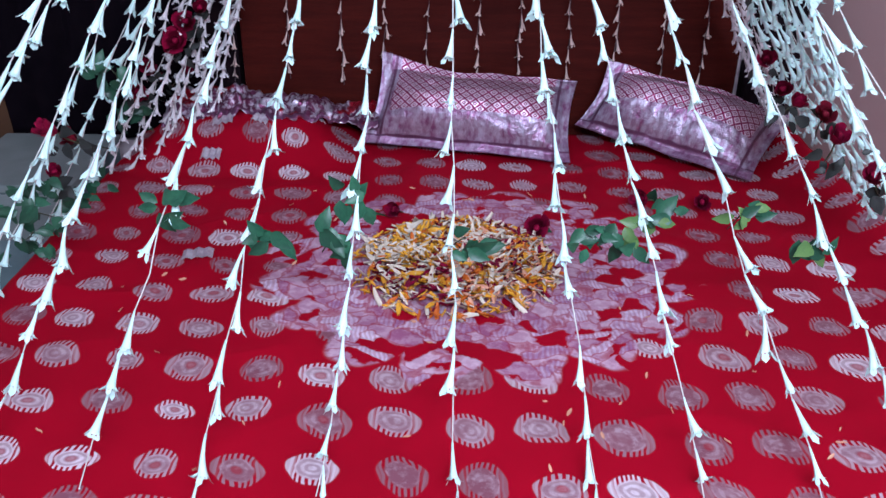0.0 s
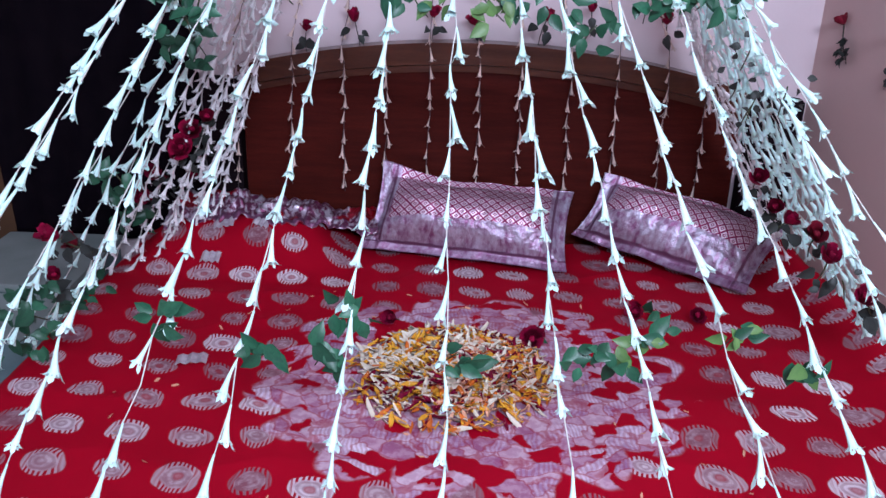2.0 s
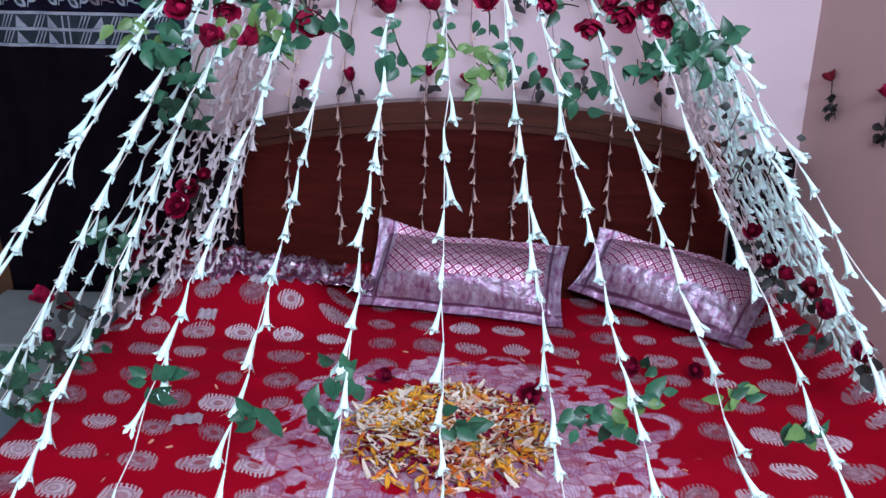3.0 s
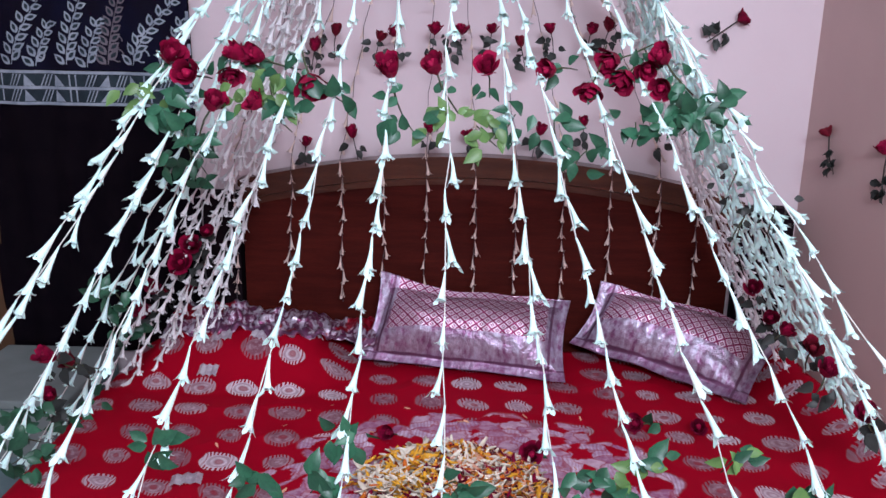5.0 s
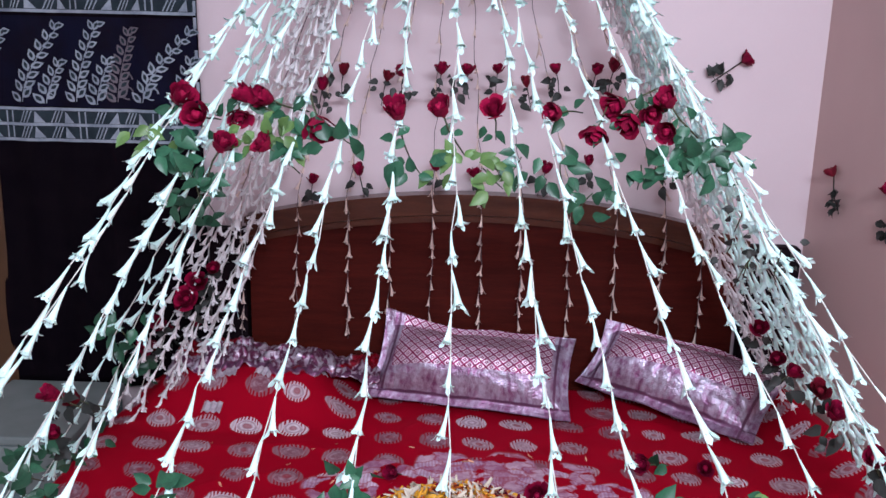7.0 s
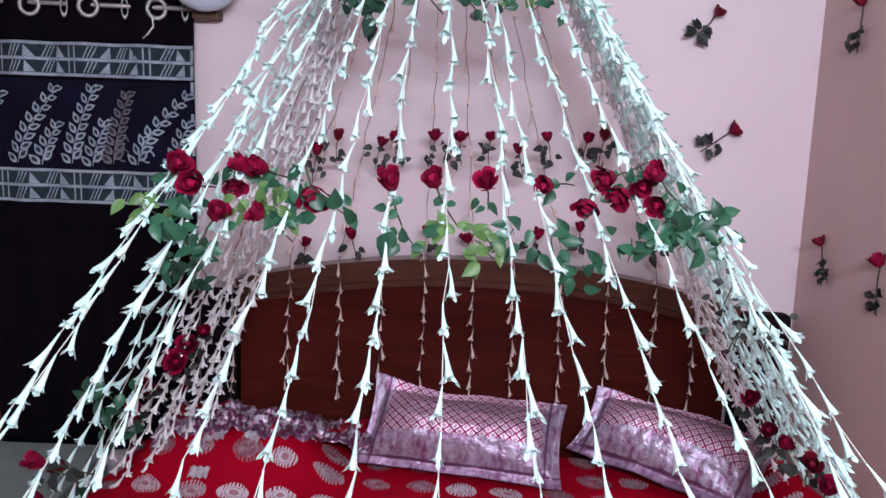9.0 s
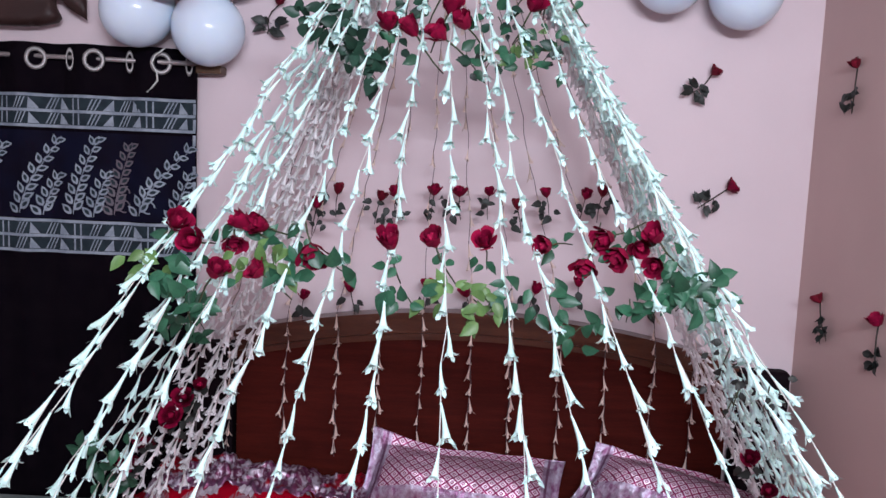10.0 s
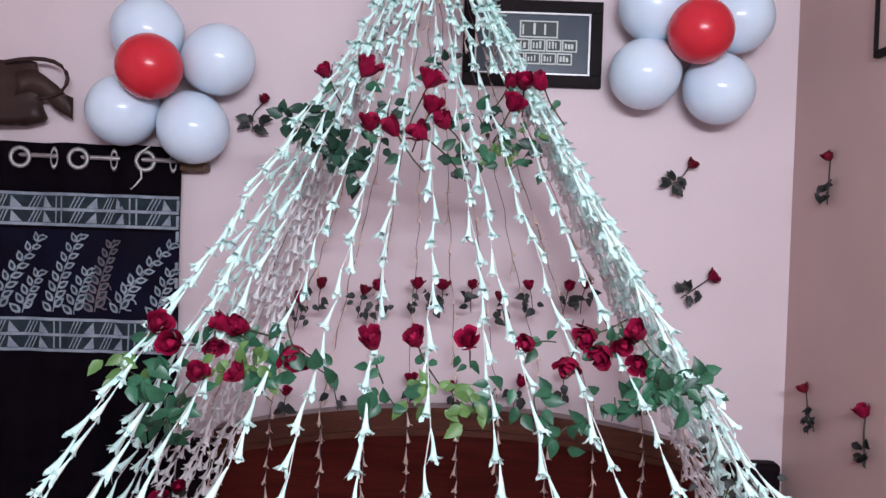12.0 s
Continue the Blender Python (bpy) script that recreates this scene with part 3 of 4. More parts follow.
def spray(x, z, h, lean, pairs, curl):
    """A leaf spray printed on the curtain: a bent stalk with paired leaves, and the darker hearts of the leaves."""
    out, hearts = [], []

    def leaf(px, pz, ang, L):
        n = 5
        left, right = [], []
        for k in range(n + 1):
            s = k / n
            wd = 0.27 * L * math.sin(math.pi * s ** 0.8)
            cx, cz = px + math.cos(ang) * L * s, pz + math.sin(ang) * L * s
            left.append(curtain_point(cx - math.sin(ang) * wd, cz + math.cos(ang) * wd, 0.0038))
            right.append(curtain_point(cx + math.sin(ang) * wd, cz - math.cos(ang) * wd, 0.0038))
        out.append((left + right, grid_faces(n + 1, 2)))
        heart = []
        for sgn in (1, -1):
            for k in range(n + 1):
                s = 0.22 + 0.55 * k / n
                wd = sgn * 0.13 * L * math.sin(math.pi * k / n)
                heart.append(curtain_point(px + math.cos(ang) * L * s - math.sin(ang) * wd, pz + math.sin(ang) * L * s + math.cos(ang) * wd, 0.0044))
        hearts.append((heart, grid_faces(n + 1, 2)))

    for k in range(pairs):
        s = k / (pairs - 1)
        px, pz = x + lean * s ** 1.5, z + h * s
        ang = math.atan2(h, lean * 1.5 * s ** 0.5 + 1e-6)
        L = 0.048 - 0.012 * s
        leaf(px - 0.004, pz, ang + 0.78, L)
        leaf(px + 0.004, pz + 0.014, ang - 0.78, L)
    leaf(x + lean, z + h, math.atan2(h, lean * 1.5), 0.036)
    st = [curtain_point(x + lean * (k / 8) ** 1.5 + d, z + h * k / 8, 0.0036) for d in (0, 0.003) for k in range(9)]
    out.append((st, grid_faces(9, 2)))
    if curl:
        for c in range(2):
            pts = []
            for d in (0.018, 0.023):
                pts += [curtain_point(x + curl * 0.035 + d * math.cos(a * 0.5), z + 0.03 + c * 0.045 + d * math.sin(a * 0.5), 0.0036) for a in range(11)]
            out.append((pts, grid_faces(11, 2)))
    return join(out), join(hearts)


heart_meshes = []
for x, z, h, lean, n, curl, dull in ((-1.578, 1.512, 0.215, 0.100, 8, 0, 0), (-1.415, 1.515, 0.235, 0.120, 8, 0, 0), (-1.340, 1.510, 0.120, 0.050, 5, 0, 0), (-1.233, 1.518, 0.235, 0.078, 8, 0, 0), (-1.165, 1.510, 0.130, 0.045, 5, 0, 0),
                                     (-1.098, 1.520, 0.215, 0.055, 8, 1, 1), (-1.012, 1.520, 0.220, 0.165, 8, 1, 0), (-0.892, 1.510, 0.135, 0.048, 5, 0, 0)):
    whole, hearts = spray(x, z, h, lean, n, curl)
    part_me("leaf_print", mesh_of("leaf_print", *whole, CURTAIN_PRINT_DIM if dull else CURTAIN_PRINT), curtain, "dull grey leaf print" if dull else "silver-grey leaf print")
    heart_meshes.append(hearts)
tagged(part_me("leaf_inlay", mesh_of("leaf_inlay", *join(heart_meshes), CURTAIN_BAND), curtain), kind="stuff")
for k in (0, 1, 3, 4, 5, 7, 8, 9):
    hem = [curtain_point(CX1 - dx, 1.40 + 0.052 * k + dz, 0.004) for dx, dz in ((0.012, 0), (0.001, 0), (0.001, 0.036), (0.012, 0.036))]
    part_me("hem_print", mesh_of("hem_print", hem, [(0, 1, 2, 3)], CURTAIN_PRINT), curtain, "pale printed edge")
v, f = tube([Vector(p) - curtain.location for p in ((-0.915, -0.016, 2.082), (-0.945, -0.022, 2.055), (-0.957, -0.024, 2.030), (-0.940, -0.022, 2.000), (-0.938, -0.020, 1.975), (-0.958, -0.018, 1.950), (-0.974, -0.018, 1.936))], 0.0032, 5)
part_me("cord", mesh_of("cord", v, f, THREAD), curtain, "pale cord hanging from an eyelet")

rod = thing("curtain_rod", (-1.16, 0.012, 2.040), "thin dark curtain rod on a wooden bracket", "curtain rod")
v, f = tube([(-0.55, 0, 0.004), (0.40, 0, -0.004)], 0.008, 8)
part_me("rod", mesh_of("rod", v, f, ROD), rod)
part("bracket", box((0.345, -0.024, -0.035), (0.43, 0.046, -0.008), 0.004), DOOR_WOOD, rod, "brown wooden bracket")


def eyelet(x, z, turn, open_ring):
    n, s = 16, 6
    vs = []
    for i in range(n):
        a = 2 * math.pi * i / n
        c = Vector((math.cos(a) * 0.029 * (1 if open_ring else 0.35), 0, math.sin(a) * 0.031))
        for q in range(s):
            b = 2 * math.pi * q / s
            vs.append(c * (1 + 0.26 * math.cos(b)) + Vector((0, 0.005 * math.sin(b), 0)))
    fs = [((i * s + q), (i * s + (q + 1) % s), ((i + 1) % n * s + (q + 1) % s), ((i + 1) % n * s + q)) for i in range(n) for q in range(s)]
    m = Matrix.Translation(curtain_point(x, z, 0.010)) @ pose(0, 0, 0, 0, 0, turn)
    part_me("eyelet", mesh_of("eyelet", vs, fs, STEEL), curtain, "pale metal eyelet ring", m)


for x in (-1.352, -1.155, -0.935):
    eyelet(x, 2.033, 15, True)
for x in (-1.238, -1.042, -0.845):
    eyelet(x, 2.033, 20, False)

# ---- bag hanging above the curtain ----
bag = thing("leather_bag", (-1.42, 0.02, 2.135), "brown leather bag hanging on the wall above the curtain", "bag")
nu, nv = 28, 16
vs = []
for j in range(nv):
    t = j / (nv - 1)
    for i in range(nu):
        a = 2 * math.pi * i / nu
        prof = min(1, (t / 0.08) ** 0.5 if t > 0 else 0.55) * (1 - 0.25 * t)
        cx, cy = math.copysign(abs(math.cos(a)) ** 0.45, math.cos(a)), math.copysign(abs(math.sin(a)) ** 0.6, math.sin(a))
        vs.append((0.155 * prof * cx + 0.010 * wob((cx * 2, cy, t * 4)), -0.022 + 0.040 * prof * (1 - 0.6 * t) * cy + 0.008 * wob((cx * 4, t * 6, 2)), 0.215 * t + 0.012 * wob((cx * 2, t * 2, 4))))
fs = grid_faces(nu, nv, True) + [tuple(range(nu - 1, -1, -1)), tuple(range(nu * nv - nu, nu * nv))]
part_me("bag_body", mesh_of("bag_body", vs, fs, LEATHER), bag)
flap = [(0.06 + 0.18 * s + 0.012 * wob((s * 5, w, 3)), -0.045 + 0.03 * s, 0.17 - 0.05 * s ** 2 - 0.075 * w + 0.02 * math.sin(s * 5)) for w in (0, 0.5, 1) for s in [k / 10 for k in range(11)]]
ob = part_me("flap", mesh_of("flap", flap, grid_faces(11, 3), LEATHER), bag)
ob.modifiers.new("thickness", "SOLIDIFY").thickness = 0.006
pts = [(0.03 + 0.20 * math.sin(a * math.pi / 14), -0.055 + 0.002 * a, 0.205 - 0.11 * (a / 14) ** 1.3 + 0.03 * math.sin(a * math.pi / 7)) for a in range(15)]
v, f = tube(pts, 0.007, 6)
part_me("handle", mesh_of("handle", v, f, LEATHER), bag)

# ---- balloons ----


def balloon_mesh(name, R, mat):
    nu, nv = 32, 22
    vs = []
    for j in range(nv):
        th = math.pi * j / (nv - 1)
        for i in range(nu):
            a = 2 * math.pi * i / nu
            r = R * math.sin(th)
            z = R * math.cos(th)
            if z < 0:
                z *= 1.10
                r *= 1 - 0.06 * (z / R) ** 2
            vs.append((r * math.cos(a), r * math.sin(a), z))
    o = len(vs)
    kv, kf = tube([(0, 0, -1.08 * R), (0, 0, -1.13 * R), (0, 0, -1.18 * R)], [0.004, 0.007, 0.011], 8)
    vs += kv
    return mesh_of(name, vs, grid_faces(nu, nv, True) + [tuple(i + o for i in q) for q in kf], mat)


BAL_W, BAL_R = balloon_mesh("balloon", 0.116, BALLOON_WHITE), balloon_mesh("balloon", 0.103, BALLOON_RED)


def balloon_cluster(red, whites, label):
    cl = thing("balloon_cluster", (red[0], BACK, red[1]), label, "balloons", "balloon clusters on the wall")
    c = Vector((red[0], -0.05, red[1]))
    for x, z in whites:
        d = (Vector((x, -0.066, z)) - c).normalized()
        q = d.to_track_quat("Z", "Y").to_matrix().to_4x4()
        part_me("balloon", BAL_W, cl, "white balloon", Matrix.Translation(Vector((x, -0.066, z)) - cl.location) @ q)
    q = Vector((0, -1, 0.12)).to_track_quat("Z", "Y").to_matrix().to_4x4()
    part_me("balloon", BAL_R, cl, "red balloon in the middle", Matrix.Translation(Vector((red[0], -0.185, red[1])) - cl.location) @ q)


balloon_cluster((-0.866, 2.314), ((-0.679, 2.366), (-0.990, 2.190), (-0.758, 2.139), (-0.915, 2.448)), "four white balloons round a red one on the pink wall")
balloon_cluster((0.855, 2.485), ((0.711, 2.367), (0.957, 2.326), (1.012, 2.561), (0.734, 2.588)), "four white balloons round a red one near the corner")

# ---- pictures ----


def rect(x0, x1, z0, z1, y0, y1, b=0.0):
    return box((x0, y0, z0), (x1, y1, z1), b)


pic = thing("framed_picture", (0.352, BACK, 2.478), "black framed wall plaque with pale lettering blocks", "picture")
W, Hh, B = 0.236, 0.145, 0.040
for lo, hi in (((-W, Hh - B), (W, Hh)), ((-W, -Hh), (W, -Hh + B)), ((-W, -Hh + B), (-W + B, Hh - B)), ((W - B, -Hh + B), (W, Hh - B))):
    part("frame_side", rect(lo[0], hi[0], lo[1], hi[1], -0.030, -0.001, 0.003), BLACK_FRAME, pic)
part("board", rect(-W + B, W - B, -Hh + B, Hh - B, -0.014, -0.002), PICTURE, pic, "slate blue glossy board")
for lo, hi in (((-W + B, Hh - B - 0.006), (W - B, Hh - B)), ((-W + B, -Hh + B), (W - B, -Hh + B + 0.006)), ((-W + B, -Hh + B + 0.006), (-W + B + 0.006, Hh - B - 0.006)), ((W - B - 0.006, -Hh + B + 0.006), (W - B, Hh - B - 0.006))):
    part("trim_line", rect(lo[0], hi[0], lo[1], hi[1], -0.022, -0.0145), SILVER_LINE, pic)


def letter_tile(x0, x1, z0, z1, seed):
    part("letter_tile", rect(x0, x1, z0, z1, -0.019, -0.0145, 0.001), PAPER_LINE, pic)
    part("tile_field", rect(x0 + 0.005, x1 - 0.005, z0 + 0.005, z1 - 0.005, -0.021, -0.0192), INK, pic)
    r = random.Random(seed)
    for k in range(3):
        xx = x0 + 0.009 + (x1 - x0 - 0.02) * k / 3
        part("lettering_bar", rect(xx, xx + 0.004 + 0.005 * r.random(), z0 + 0.010, z1 - 0.008 - 0.008 * r.random(), -0.0235, -0.0212), PAPER_LINE, pic)


letter_tile(-0.045, 0.085, 0.020, 0.078, 1)
for i in range(4):
    letter_tile(-0.062 + i * 0.054, -0.010 + i * 0.054, -0.026, 0.016, 2 + i)
for i in range(4):
    letter_tile(-0.078 + i * 0.054, -0.026 + i * 0.054, -0.070, -0.030, 7 + i)

pic2 = thing("small_frame", (RIGHT, -0.60, 2.47), "thin dark framed picture on the side wall", "picture")
part("frame_side", box((-0.02, -0.11, -0.12), (-0.001, 0.11, -0.10), 0.003), BLACK_FRAME, pic2)
part("frame_side", box((-0.02, 0.10, -0.10), (-0.001, 0.11, 0.12), 0.002), BLACK_FRAME, pic2)
part("frame_side", box((-0.02, -0.11, -0.10), (-0.001, -0.10, 0.12), 0.002), BLACK_FRAME, pic2)
part("frame_side", box((-0.02, -0.11, 0.12), (-0.001, 0.11, 0.13), 0.002), BLACK_FRAME, pic2)
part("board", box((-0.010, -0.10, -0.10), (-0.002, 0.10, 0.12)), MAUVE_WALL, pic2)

# ---- tube lights' housings, behind the camera ----
for x, z in ((0.10, 2.62), (0.64, 2.50)):
    fx = thing("light_fitting", (x, REAR, z), "white tube light fitting high on the rear wall", "lamp")
    part("housing", box((-0.61, 0.001, -0.035), (0.61, 0.06, 0.035), 0.008), TUBE, fx)

# ---- flowers: shared meshes ----


def bud_mesh(name, mat, L, R, seed, petals=6):
    """A tuberose: a slender bent tube that flares into ragged, spreading petals."""
    r = random.Random(seed)
    s = 7
    prof = [(0, 0.13), (-0.18, 0.17), (-0.40, 0.24), (-0.60, 0.36), (-0.74, 0.50), (-0.82, 0.56)]
    bend = (r.uniform(-0.16, 0.16) * L, r.uniform(-0.16, 0.16) * L)
    vs = []
    for z, q in prof:
        for i in range(s):
            a = 2 * math.pi * i / s
            vs.append((R * q * math.cos(a) + bend[0] * z * (z + 0.5), R * q * math.sin(a) + bend[1] * z * (z + 0.5), z * L))
    fs = grid_faces(s, len(prof), True) + [tuple(range(s))]
    cx, cy = bend[0] * 0.26, bend[1] * 0.26
    for p in range(petals):
        a = 2 * math.pi * (p + r.uniform(-0.25, 0.25)) / petals
        o = len(vs)
        k = r.uniform(0.65, 1.25)
        drop = r.uniform(-0.14, 0.12)

        def at(rad, z, da):
            return (cx + rad * R * math.cos(a + da), cy + rad * R * math.sin(a + da), z * L)
        vs += [at(0.50, -0.76, -0.55), at(0.50, -0.76, 0.55), at(0.95 * k, -0.90 + drop * 0.5, -0.42), at(0.95 * k, -0.90 + drop * 0.5, 0.42), at(1.20 * k, -0.93 + drop, 0), at(0.66, -0.86, 0)]
        fs += [(o, o + 2, o + 5), (o + 5, o + 3, o + 1), (o + 2, o + 4, o + 5), (o + 5, o + 4, o + 3)]
    return mesh_of(name, vs, fs, mat)


BUDS = [bud_mesh("flower", BUD, 0.078, 0.0148, i) for i in range(8)]
SMALL_BUDS = [bud_mesh("flower", BUD, 0.060, 0.0138, 20 + i) for i in range(5)]
DULL_BUDS = [bud_mesh("flower", BUD_DULL, 0.046, 0.0125, 60 + i) for i in range(5)]
DRY_BUDS = [bud_mesh("flower", STRAW, 0.040, 0.0095, 40 + i, 4) for i in range(5)]


def petal(base, tip, width, cup, curl, nu=4, nv=4):
    """A cupped petal from base radius and height to tip radius and height."""
    vs = []
    for j in range(nv):
        t = j / (nv - 1)
        rad = base[0] + (tip[0] - base[0]) * t + cup * math.sin(math.pi * t)
        z = base[1] + (tip[1] - base[1]) * t
        if j == nv - 1:
            rad += curl
        wd = width * (0.35 + 0.65 * math.sin(math.pi * (0.15 + 0.62 * t)))
        for i in range(nu):
            a = (i / (nu - 1) - 0.5) * wd
            vs.append((rad * math.cos(a), rad * math.sin(a), z - (0.10 * abs(2 * i / (nu - 1) - 1) ** 2 * t)))
    return vs, grid_faces(nu, nv)


def rose_core(name, mat, seed):
    """The closed heart of a rose: one skin with a spiral lip."""
    nu, nv, vs = 14, 9, []
    for j in range(nv):
        t = j / (nv - 1)
        for i in range(nu):
            a = 2 * math.pi * i / nu
            rad = 0.27 * math.sin(math.pi * (0.10 + 0.66 * t)) ** 0.8 * (1 - 0.75 * max(0, t - 0.75) / 0.25)
            rad *= 1 + 0.10 * math.sin(3 * a + 5 * t + seed) + 0.05 * math.sin(5 * a - 7 * t)
            z = t * 1.0 + 0.07 * math.sin(2 * a + seed) * t - (0.16 * max(0, t - 0.85) / 0.15)
            vs.append((rad * math.cos(a) * 0.034, rad * math.sin(a) * 0.034, z * 0.034))
    return mesh_of(name, vs, grid_faces(nu, nv, True) + [tuple(range(nu - 1, -1, -1)), tuple(range(nu * nv - nu, nu * nv))], mat)


def rose_kind(mat, seed, opened):
    """A heart and the petals round it, as meshes and poses that every bloom of this kind shares."""
    r = random.Random(seed)
    petals = []
    for layer, (count, rad, height, cup, curl, w) in enumerate(((3, 0.30, 1.10, 0.16, 0.05, 2.1), (4, 0.46, 1.06, 0.20, 0.10, 1.7), (5, 0.62 * opened, 0.94, 0.22, 0.18 * opened, 1.45))):
        v, f = petal((0.06, 0.0), (rad, height), w, cup, curl, 5, 5)
        me = mesh_of("petal", [Vector((q[0] * 0.034, q[1] * 0.034, q[2] * 0.034 + 0.005 * wob((q[0] * 4, q[1] * 4, seed + q[2] * 2)))) for q in v], f, mat)
        for p in range(count):
            k = r.uniform(0.88, 1.08)
            m = Matrix.Rotation(2 * math.pi * p / count + rad * 9 + r.uniform(-0.25, 0.25), 4, "Z") @ Matrix.Rotation(r.uniform(-0.12, 0.20), 4, "Y") @ Matrix.Diagonal((k, k, k * r.uniform(0.9, 1.1), 1))
            petals.append((me, m))
    return rose_core("bloom", mat, seed), petals


def bloom_on(kind, parent, m):
    core = part_me("bloom", kind[0], parent, "", m)
    for me, pm in kind[1]:
        part_me("petal", me, core, "", pm)
    return core


ROSES = [rose_kind(ROSE, i, 0.8 + 0.15 * i) for i in range(4)]
DARK_ROSES = [rose_kind(ROSE_DARK, 10 + i, 0.75 + 0.12 * i) for i in range(3)]


def leaf_mesh(name, mat, seed, L=0.05, wide=0.30):
    r = random.Random(seed)
    n, vs = 7, []
    bend = r.uniform(0.1, 0.35)
    for k in range(n):
        t = k / (n - 1)
        wd = wide * L * math.sin(math.pi * (t ** 0.75) * 0.985 + 0.02) * (1 + 0.05 * (-1) ** k)
        z = -bend * L * t * t
        vs += [(-wd, L * t, z + 0.35 * wd), (0, L * t, z), (wd, L * t, z + 0.35 * wd)]
    return mesh_of(name, vs, grid_faces(3, n), mat)


LEAVES = [leaf_mesh("leaf", LEAF, i, 0.050 + 0.006 * i) for i in range(4)]
PALE = [leaf_mesh("leaf", LEAF_PALE, 10 + i, 0.046 + 0.006 * i) for i in range(3)]
DEEP = [leaf_mesh("leaf", LEAF_DEEP, 30 + i, 0.050 + 0.006 * i, 0.34) for i in range(3)]
WITHERED = [leaf_mesh("leaf", LEAF_DARK, 20 + i, 0.036 + 0.004 * i, 0.34) for i in range(3)]
STEM_ME = mesh_of("stem", *tube([(0, 0, 0.0), (0.003, 0.002, -0.03), (0, 0.004, -0.065), (-0.004, 0.002, -0.10)], [0.0022, 0.0022, 0.002, 0.0016], 5), STEM)
STEM_DARK_ME = mesh_of("stem", *tube([(0, 0, 0.0), (0.003, 0.002, -0.03), (0, 0.004, -0.065), (-0.004, 0.002, -0.10)], [0.0020, 0.0020, 0.0018, 0.0014], 5), STEM_DARK)

# ---- garlands ----
APEX = Vector((0.015, -0.247, 2.761))
rg = random.Random(7)


def garland(points, step, meshes, thread, scale, label, group, start=0.0, bare=None, tilt=0.24):
    """A string through the points, threaded with flowers that open downwards. bare: fraction of flowers left out per height."""
    pts = [Vector(p) for p in points]
    lens = [(pts[i + 1] - pts[i]).length for i in range(len(pts) - 1)]
    total = sum(lens)

    def at(s):
        for i, L in enumerate(lens):
            if s <= L or i == len(lens) - 1:
                return pts[i].lerp(pts[i + 1], min(1, s / L)), (pts[i + 1] - pts[i]).normalized()
            s -= L
    base = pts[-1]
    g = thing("flower_garland", base, label, "garland", group)
    s = start + rg.uniform(0, step)
    line = [pts[0]]
    flowers = []
    while s < total - 0.03:
        p, d = at(s)
        off = Vector((rg.uniform(-1, 1), rg.uniform(-1, 1), 0)) * 0.0062
        p = p + off
        line.append(p)
        if not (bare and rg.random() < bare(p.z)):
            dd = (d + Vector((rg.uniform(-1, 1), rg.uniform(-1, 1), rg.uniform(-0.5, 0.5))) * tilt).normalized()
            q = (-dd).to_track_quat("Z", "Y").to_matrix().to_4x4()
            k = scale * rg.uniform(0.80, 1.16)
            flowers.append((Matrix.Translation(p - base) @ q @ Matrix.Rotation(rg.uniform(0, 6.28), 4, "Z") @ Matrix.Diagonal((k, k, k, 1)), rg.choice(meshes)))
        s += step * rg.uniform(0.85, 1.15)
    line.append(pts[-1])
    v, f = tube([p - base for p in line], 0.0015, 4)
    part_me("thread", mesh_of("thread", v, f, thread), g)
    for m, me in flowers:
        part_me("flower", me, g, "", m)
    return g


WHITE_LABEL = "white tuberose garland strung from above to the bed edge"


def to_edge(x, y, k=1.06):
    """Foot of a garland at the edge of the bed, its line drawn on to a little below the cloth."""
    p = Vector((x, y, 0.5))
    d = (p - APEX)
    return APEX + d * k


# across, at five heights, for each front garland
FRONT = ((-0.208, -0.496, -0.722, -0.878, -1.125), (-0.200, -0.486, -0.705, -0.862, -1.110), (-0.171, -0.417, -0.606, -0.735, -0.931), (-0.146, -0.357, -0.518, -0.626, -0.791),
         (-0.094, -0.248, -0.374, -0.463, -0.603), (-0.066, -0.164, -0.244, -0.306, -0.402), (-0.031, -0.069, -0.098, -0.124, -0.184), (0.026, 0.038, 0.046, 0.051, 0.058),
         (0.072, 0.145, 0.202, 0.241, 0.305), (0.085, 0.197, 0.306, 0.383, 0.498), (0.130, 0.300, 0.440, 0.539, 0.711), (0.182, 0.402, 0.571, 0.697, 0.915),
         (0.231, 0.508, 0.713, 0.848, 1.049), (0.216, 0.511, 0.759, 0.937, 1.195))


def front_y(z):
    return APEX.y - 0.70 * (APEX.z - z)


def hung(a, b, sag, n=7):
    """A string from a to b that sags a little."""
    return [a.lerp(b, k / n) - Vector((0, 0, 4 * sag * (k / n) * (1 - k / n))) for k in range(n + 1)]


for xs in FRONT:
    pts = [APEX + Vector((xs[0] * 0.08, -0.02, 0))] + [Vector((x, front_y(z), z)) for x, z in zip(xs, (2.3, 1.7, 1.25, 0.95, 0.5))]
    pts[-1] = pts[-2] + (pts[-1] - pts[-2]) * 1.15
    garland(pts, 0.079, BUDS, THREAD, 1.0, WHITE_LABEL, "garlands at the foot of the bed", bare=lambda z: 0.10 if z < 1.1 else 0.02, tilt=0.20)
for y in (-1.22, -0.90, -0.66, -0.50):
    garland(hung(APEX + Vector((-0.03, y * 0.02, 0)), to_edge(-1.06, y), 0.03), 0.072, SMALL_BUDS, THREAD, 1.08, WHITE_LABEL, "garlands at the curtain side of the bed", bare=lambda z: 0.06, tilt=0.28)
